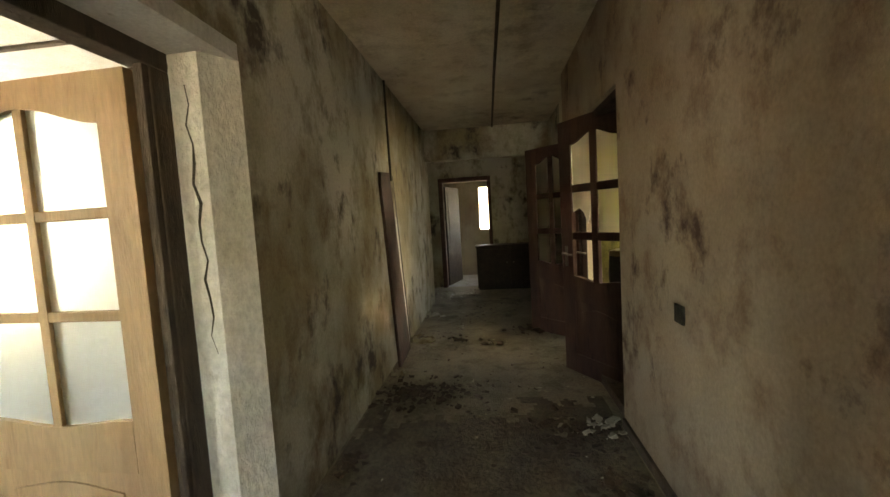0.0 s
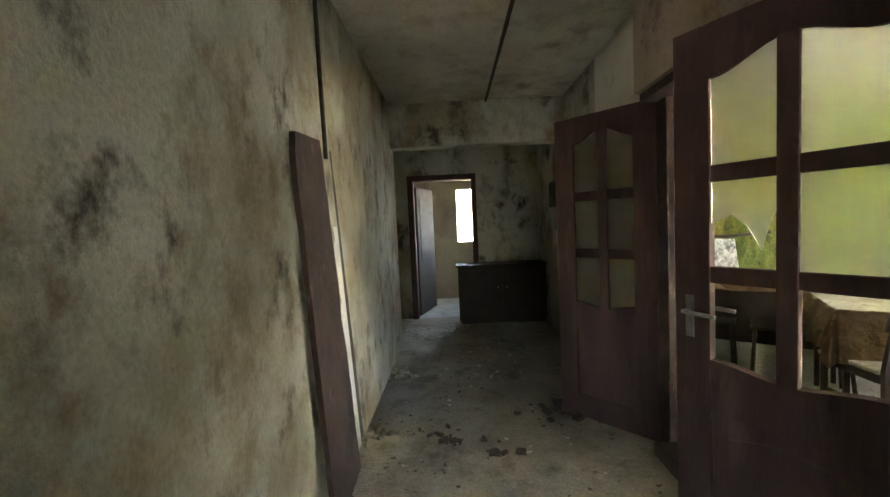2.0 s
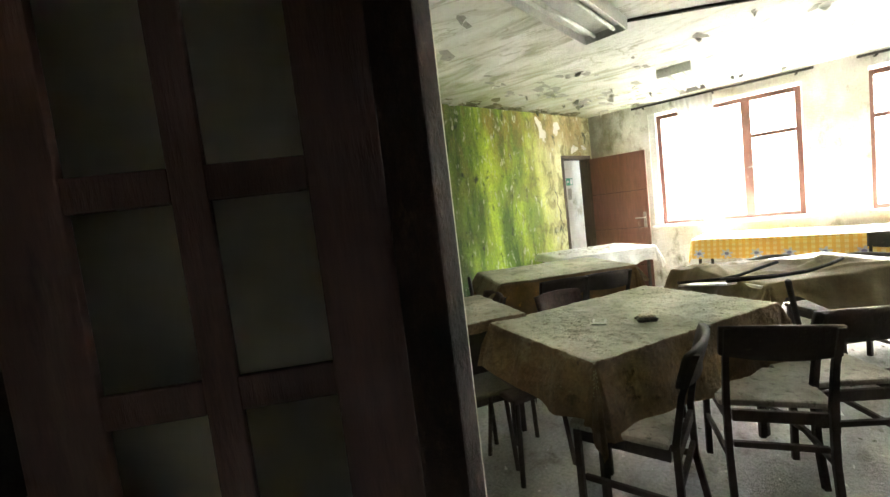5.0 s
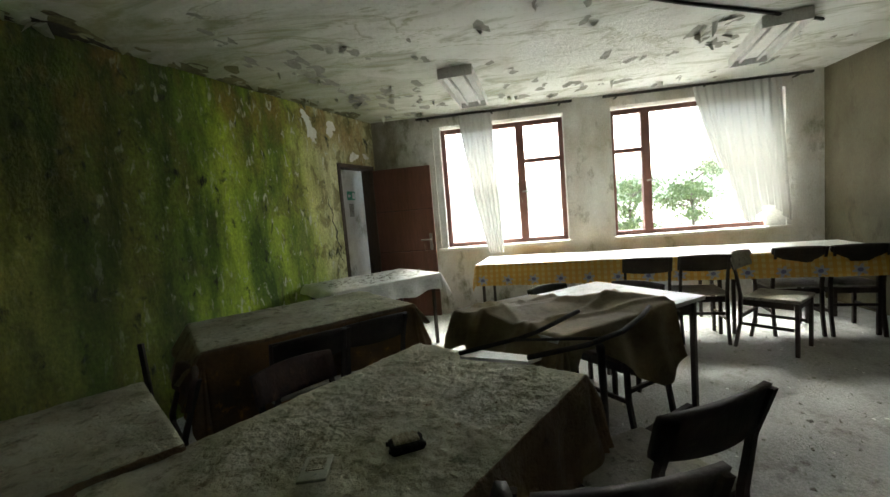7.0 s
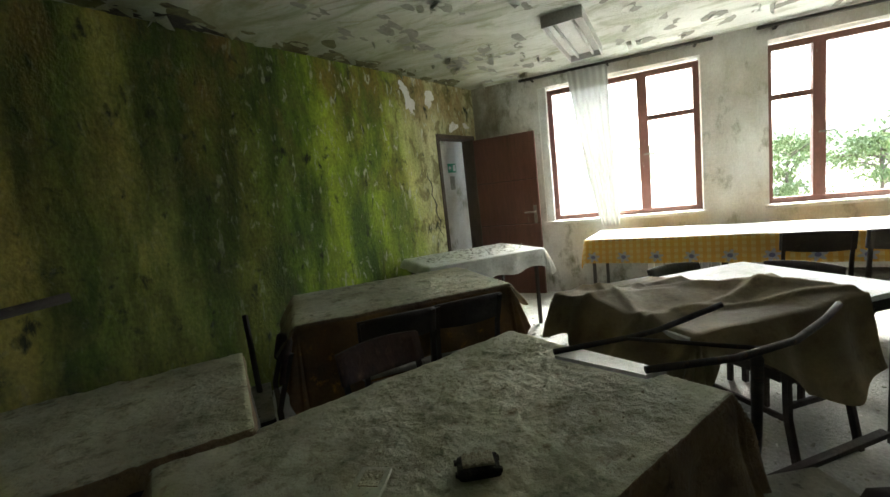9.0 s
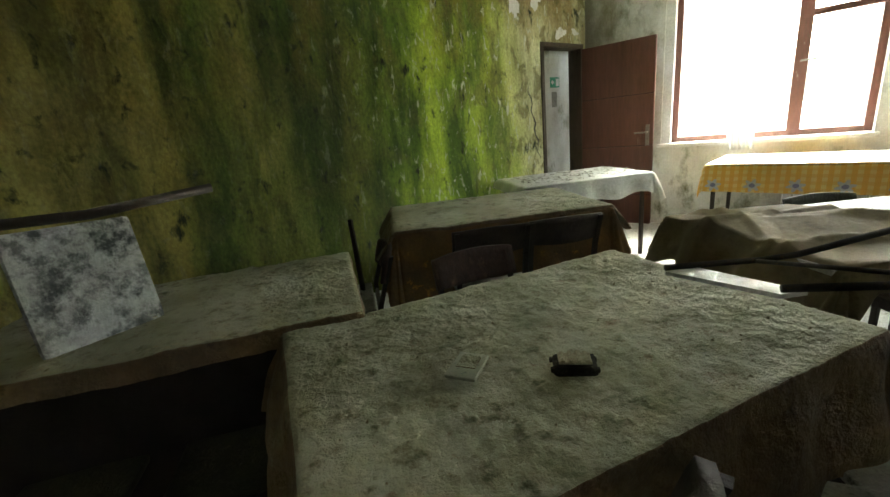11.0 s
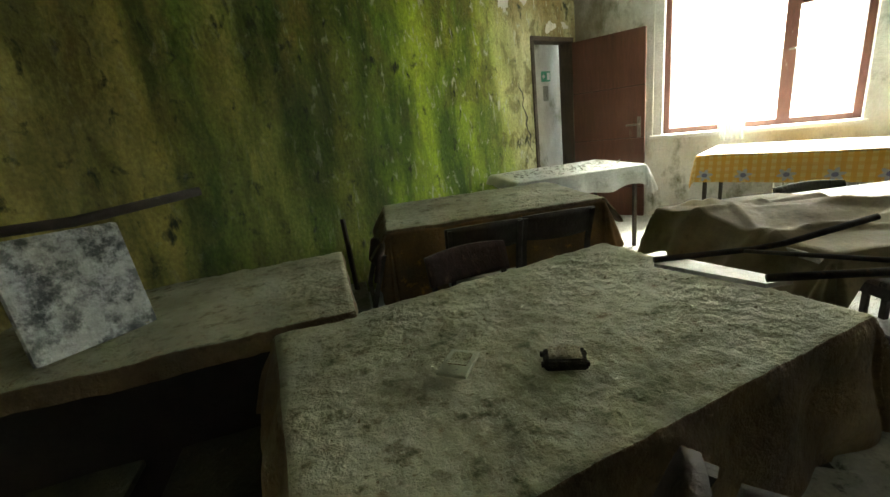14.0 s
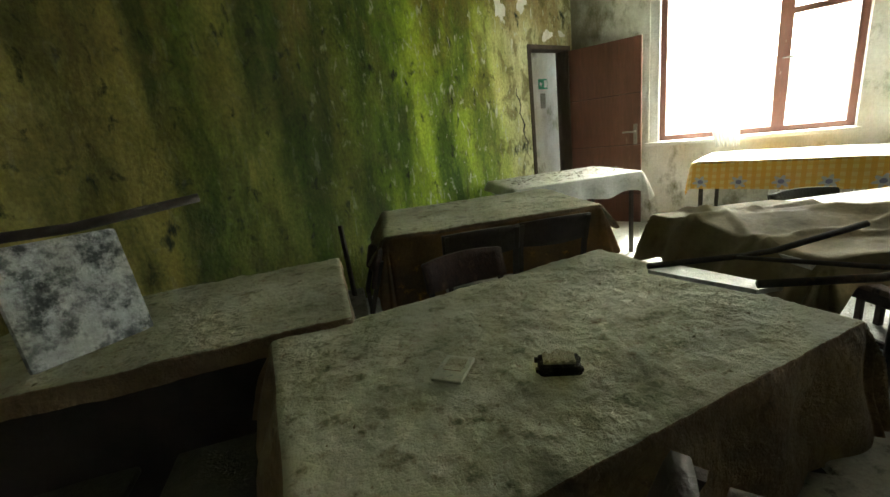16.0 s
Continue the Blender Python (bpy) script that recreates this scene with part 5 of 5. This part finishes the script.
for k in range(15):
    b.faces.new((left[k], left[k + 1], right[k + 1], right[k]))
single("crack", b, M_BLACK, "long dark split in the plaster widening towards the floor", "crack")
single("wall_conduit", tube(bmesh.new(), [(0.008, 5.52, 1.72), (0.008, 5.50, 2.2), (0.008, 5.49, CC)], 0.013, 7), M_BLACK, "dark conduit running up the wall", "conduit")
single("ceiling_conduit", tube(bmesh.new(), [(1.12, 3.0, CC - 0.015), (1.09, 5.6, CC - 0.015), (1.08, 7.95, CC - 0.015)], 0.014, 7), M_WOODOLD, "dark conduit along the corridor ceiling", "conduit")
cb = thing("cabinet", "low dark brown cabinet standing across the corridor's end", "cabinet", pose(0, 0, FC))
part("body", B((0.70, 9.02, 0.04), (1.92, 9.40, 0.80), 0.006), M_CHAIR, cb)
part("top", B((0.68, 9.00, 0.80), (1.925, 9.42, 0.83), 0.006), M_CHAIR, cb)
part("plinth", B((0.72, 9.05, 0), (1.91, 9.38, 0.04)), M_BLACK, cb)
for k in range(2):
    dr = part("cabinet_door", B((0.72 + 0.60 * k, 9.004, 0.08), (1.31 + 0.60 * k, 9.02, 0.76), 0.004), M_CHAIR, cb)
    part("knob", B((1.24 + 0.12 * k, 8.985, 0.5), (1.26 + 0.12 * k, 9.004, 0.52), 0.004), M_STEEL, dr)
single("switch_box", B((1.875, 8.30, 1.50), (1.928, 8.52, 1.80), 0.006), M_BLACK, "small dark fuse box on the corridor wall", "fuse box")
single("wall_socket", B((1.757, 3.20, 0.81), (1.769, 3.28, 0.89), 0.004), M_BLACK, "dark broken socket in the wall", "socket")
single("skirting", B((1.75, -1.6, FC), (1.769, DY0 - 0.02, FC + 0.06), 0.004), M_WOODOLD, "dark worn skirting board", "skirting", kind="structure")


# ---------- flakes, patches and debris ----------
def blob(bm, cx, cy, z, r, up, curl, squash=1.0, m=None, n=13, jag=0.06):
    """An irregular flake: a fan whose rim is uneven and, with curl, hangs away from the surface on one side."""
    a0 = rnd.uniform(0, 6.28)
    dirx, diry = math.cos(a0), math.sin(a0)
    mk = (lambda v: m @ v) if m else (lambda v: v)
    c = bm.verts.new(mk(Vector((cx, cy, z))))
    rim = []
    p1, p2, p3 = rnd.uniform(0, 6.28), rnd.uniform(0, 6.28), rnd.uniform(0, 6.28)
    for k in range(n):
        a = 2 * math.pi * k / n
        rr = r * (0.9 + 0.22 * math.sin(2 * a + p1) + 0.14 * math.sin(3 * a + p2) + 0.1 * math.sin(5 * a + p3) + rnd.uniform(-jag, jag))
        x, y = rr * math.cos(a), rr * math.sin(a) * squash
        h = curl * max(0.0, (x * dirx + y * diry) / r) ** 1.5
        rim.append(bm.verts.new(mk(Vector((cx + x, cy + y, z + up * h)))))
    for k in range(n):
        bm.faces.new((c, rim[k], rim[(k + 1) % n]))


M_BARE = mat("bare_grey_plaster", (0.26, 0.26, 0.22), (0.34, 0.34, 0.29), 8, (0.18, 0.18, 0.13), 0.95, 0.4, 60)
b1, b2 = bmesh.new(), bmesh.new()
CLUSTERS = [(5.66, 7.1, 0.16, 0.14, 5), (5.47, 6.75, 0.14, 0.12, 4), (6.0, 7.0, 0.2, 0.14, 6), (5.67, 6.38, 0.12, 0.12, 2), (5.75, 6.06, 0.14, 0.1, 2), (6.75, 6.95, 0.3, 0.16, 12), (6.95, 6.5, 0.32, 0.22, 12),
            (7.2, 5.2, 0.25, 0.3, 7), (6.6, 3.95, 0.18, 0.3, 8), (7.0, 2.96, 0.3, 0.3, 9), (6.48, 2.9, 0.1, 0.12, 5), (6.25, 3.84, 0.12, 0.1, 6), (6.5, 3.5, 0.1, 0.1, 4), (7.5, 4.3, 0.14, 0.9, 12), (7.45, 6.3, 0.2, 0.35, 10), (4.9, 7.2, 0.3, 0.15, 5), (5.0, 5.2, 0.5, 0.4, 6), (3.6, 4.6, 0.7, 0.7, 8), (3.2, 6.9, 0.5, 0.4, 7)]
for cx_, cy_, sx_, sy_, n_ in CLUSTERS:
    for _ in range(n_):
        px, py = rnd.gauss(cx_, sx_), rnd.gauss(cy_, sy_)
        if 2.1 < px < XW - 0.06 and py < 7.15 + 0.277 * (XW - px) - 0.08:
            r = rnd.uniform(0.035, 0.125)
            blob(b1, px, py, CR - 0.003 - 0.0015 * rnd.random(), r, -1, 0.0, rnd.uniform(0.35, 0.7), None, 9, 0.34)
            if rnd.random() < 0.7:
                blob(b2, px + rnd.gauss(0, r * 0.7), py + rnd.gauss(0, r * 0.5), CR - 0.006, r * rnd.uniform(0.4, 0.8), -1, rnd.uniform(0.02, 0.07), rnd.uniform(0.4, 0.9), None, 9, 0.25)
for _ in range(34):
    u = rnd.uniform(0.9, 5.2)
    p = GREEN @ Vector((u, rnd.uniform(0.04, 0.22), 0))
    if p.x > 2.2:
        blob(b2, p.x, p.y, CR - 0.006, rnd.uniform(0.03, 0.11), -1, rnd.uniform(0.02, 0.08), rnd.uniform(0.3, 0.7), None, 10, 0.25)
b3 = bmesh.new()
for _ in range(70):
    u, o = rnd.uniform(0.2, 6.0), abs(rnd.gauss(0, 0.11))
    p = GREEN @ Vector((u, o, 0))
    if p.x > 2.1:
        blob(b3, p.x, p.y, CR - 0.0025 - 0.0003 * rnd.random(), rnd.uniform(0.03, 0.12), -1, 0.0, rnd.uniform(0.4, 0.9))
# Flat black blobs stand for the darkness inside a broken ceiling hole.
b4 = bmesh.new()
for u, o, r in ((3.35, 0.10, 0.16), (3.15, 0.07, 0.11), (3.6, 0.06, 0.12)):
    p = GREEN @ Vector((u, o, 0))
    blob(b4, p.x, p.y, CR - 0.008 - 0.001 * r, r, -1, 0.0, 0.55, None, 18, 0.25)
single("ceiling_hole_patch", b4, M_BLACK, "flat black patch painted for the dark of a hole where ceiling meets the algae wall", "stain", kind="stuff")
single("mould_stains", b3, M_MOULD, "olive and brown mould stains along the ceiling edge", "stains", kind="stuff")
single("bare_patches", b1, M_BARE, "grey bare patches where ceiling paint has come off", "patches", kind="stuff")
single("paint_flakes", b2, M_CEIL_R, "curled white paint flakes hanging from the ceiling", "flakes", kind="stuff")
b1 = bmesh.new()
for _ in range(140):
    blob(b1, rnd.uniform(0.05, 1.7), rnd.uniform(1.5, 9.2), CC - 0.005, rnd.uniform(0.02, 0.09), -1, rnd.uniform(0.0, 0.035), rnd.uniform(0.4, 1.0))
single("paint_flakes", b1, M_CEIL_C, "brown curled paint flakes on the corridor ceiling", "flakes", kind="stuff")
# pale patches of bare plaster on the green wall near the door
b1 = bmesh.new()
UP = pose(0, 0.004, 0, -90, 0, 0)
for x, z, r, sq in ((1.17, 2.36, 0.07, 1.9), (1.24, 2.50, 0.06, 1.0), (0.84, 2.43, 0.085, 1.1), (0.45, 2.14, 0.10, 0.55), (0.20, 2.16, 0.06, 0.6)):
    blob(b1, x, -z, 0.0, r, 1, 0.0, sq, UP, 28, 0.16)
single("bare_patches", b1, M_PLASTER, "pale bare plaster patches on the green wall", "patches", GREEN, kind="stuff")


def litter(name, n, x0, x1, y0, y1, z, s0, s1, material, label, keep=None):
    b = bmesh.new()
    for _ in range(n):
        x, y = rnd.uniform(x0, x1), rnd.uniform(y0, y1)
        if keep and not keep(x, y):
            continue
        blob(b, x, y, z + 0.004, rnd.uniform(s0, s1), 1, rnd.uniform(0.0, 0.02), rnd.uniform(0.4, 1.0), None, 6)
    single(name, b, material, label, "debris", kind="stuff")


# Dark floor layer: trodden dirt, with the near door's shadow put into its colour.
b1 = bmesh.new()
rows_ = []
for j in range(180):
    y = -1.55 + 6.3 * j / 179
    rows_.append([b1.verts.new((0.02 + 1.72 * i / 60, y, FC + 0.004 + 0.010 * max(0.0, noise.noise(Vector((i * 0.18, y * 5, 1)))))) for i in range(61)])
for j in range(179):
    for i in range(60):
        x, y = rows_[j][i].co.x, rows_[j][i].co.y
        rag = noise.noise(Vector((x * 2.2, y * 2.2, 6))) + 0.6 * noise.noise(Vector((x * 6, y * 6, 2))) + 0.4 * noise.noise(Vector((x * 17, y * 17, 2)))
        if rag > (y - 4.2) * 1.7:
            b1.faces.new((rows_[j][i], rows_[j][i + 1], rows_[j + 1][i + 1], rows_[j + 1][i]))
bmesh.ops.delete(b1, geom=[v for v in b1.verts if not v.link_faces], context="VERTS")
single("dirt_shade_layer", b1, M_SOIL_SHADE, "dark layer on the corridor floor, trodden dirt with the door's shadow in its colour", "dirt", kind="stuff", smooth=True)
litter("floor_debris", 1500, 2.05, 7.8, 1.95, 7.3, 0.0, 0.003, 0.014, M_BARE, "plaster crumbs and dirt on the dining room floor")
litter("floor_flakes", 800, 2.05, 7.8, 1.95, 7.3, 0.0, 0.003, 0.015, M_CEIL_R, "white paint flakes fallen on the floor")
litter("corridor_debris", 900, 0.05, 1.7, 1.0, 9.2, FC + 0.008, 0.004, 0.02, M_WOODOLD, "dark rotten debris on the corridor floor", lambda x, y: noise.noise(Vector((x * 1.6, y * 1.1, 2))) > -0.05)
litter("corridor_crumbs", 420, 0.03, 1.7, 1.0, 9.2, FC, 0.006, 0.025, M_CORR, "plaster crumbs on the corridor floor", lambda x, y: x < 0.35 or x > 1.4 or rnd.random() < 0.4)
b1 = bmesh.new()
for _ in range(260):
    x, y = rnd.uniform(-0.55, 0.55), rnd.uniform(-0.33, 0.33)
    blob(b1, x, y, 0.752, rnd.uniform(0.006, 0.03), 1, rnd.uniform(0, 0.015), 0.7, None, 6)
single("table_flakes", b1, M_BARE, "plaster flakes lying on the white tablecloth", "flakes", pose(6.55, 6.83, 0, 0, 0, -43), kind="stuff")
b1 = bmesh.new()
for _ in range(420):
    x, y = rnd.uniform(-0.6, 0.6), rnd.uniform(-0.38, 0.38)
    blob(b1, x, y, 0.737 + 0.004 * rnd.random(), rnd.uniform(0.003, 0.012), 1, rnd.uniform(0, 0.008), 0.7, None, 6)
single("mould_crumbs", b1, M_CLOTH, "crumbs of mould on the grey tablecloth", "crumbs", pose(3.68, 5.84, 0, 0, 0, -30), kind="stuff")
for cx, cy, ang, z, n_ in ((3.27, 7.05, -37, 0.756, 300), (5.0, 6.80, -45, 0.781, 200)):
    b1 = bmesh.new()
    for _ in range(n_):
        y = rnd.uniform(-0.36, 0.34) if rnd.random() < 0.6 else rnd.gauss(-0.365, 0.012)
        blob(b1, rnd.uniform(-0.58, 0.58), y, z + 0.004 * rnd.random(), rnd.uniform(0.003, 0.011), 1, rnd.uniform(0, 0.012), 0.7, None, 6)
    single("mould_crumbs", b1, M_CRUST, "pale crumbs of mould along the cloth's edge", "crumbs", pose(cx, cy, 0, 0, 0, ang), kind="stuff")


def rubble(name, heaps, z, material, label):
    """Heaps of broken lumps: each heap is x, y, spread, count and largest lump."""
    b = bmesh.new()
    for cx, cy, spread, count, big in heaps:
        for _ in range(count):
            x, y = rnd.gauss(cx, spread), rnd.gauss(cy, spread * 0.8)
            r = big * rnd.uniform(0.2, 1.0) ** 1.6 + 0.006
            m = Matrix.Translation((x, y, z + r * 0.3)) @ pose(0, 0, 0, rnd.uniform(-25, 25), rnd.uniform(-25, 25), rnd.uniform(0, 360)) @ Matrix.Diagonal((r, r * rnd.uniform(0.5, 0.9), r * rnd.uniform(0.25, 0.6), 1))
            vs = [b.verts.new(m @ (Vector(c) * rnd.uniform(0.7, 1.15))) for c in ((-1, -1, -1), (1, -1, -1), (1, 1, -1), (-1, 1, -1), (-1, -1, 1), (1, -1, 1), (1, 1, 1), (-1, 1, 1))]
            for f in ((3, 2, 1, 0), (4, 5, 6, 7), (0, 1, 5, 4), (1, 2, 6, 5), (2, 3, 7, 6), (3, 0, 4, 7)):
                b.faces.new([vs[k] for k in f])
    single(name, b, material, label, "rubble", kind="stuff")


rubble("wood_rubble", [(1.45, 3.95, 0.18, 150, 0.022), (0.25, 4.55, 0.15, 150, 0.022), (0.55, 4.6, 0.18, 90, 0.018), (1.55, 3.4, 0.1, 60, 0.018), (0.54, 6.0, 0.1, 16, 0.03), (1.4, 6.3, 0.12, 26, 0.04), (0.85, 5.8, 0.12, 10, 0.03), (0.12, 3.6, 0.06, 20, 0.03)], FC, M_WOODOLD, "dark rotten wood and plaster rubble along the corridor walls")
rubble("plaster_rubble", [(0.12, 5.95, 0.08, 40, 0.04), (0.1, 5.0, 0.06, 24, 0.03), (0.4, 8.6, 0.25, 40, 0.014), (1.0, 7.4, 0.4, 40, 0.014), (1.6, 4.0, 0.1, 24, 0.03), (0.12, 7.2, 0.08, 30, 0.03)], FC, M_CORR, "pale plaster lumps fallen from the corridor walls")
rubble("floor_rubble", [(4.6, 4.3, 0.5, 50, 0.007), (5.6, 3.6, 0.7, 70, 0.007), (3.6, 4.4, 0.5, 50, 0.007), (6.2, 5.9, 0.4, 50, 0.009), (3.2, 5.0, 0.3, 30, 0.007)], 0.0, M_BARE, "small plaster lumps scattered on the dining room floor")
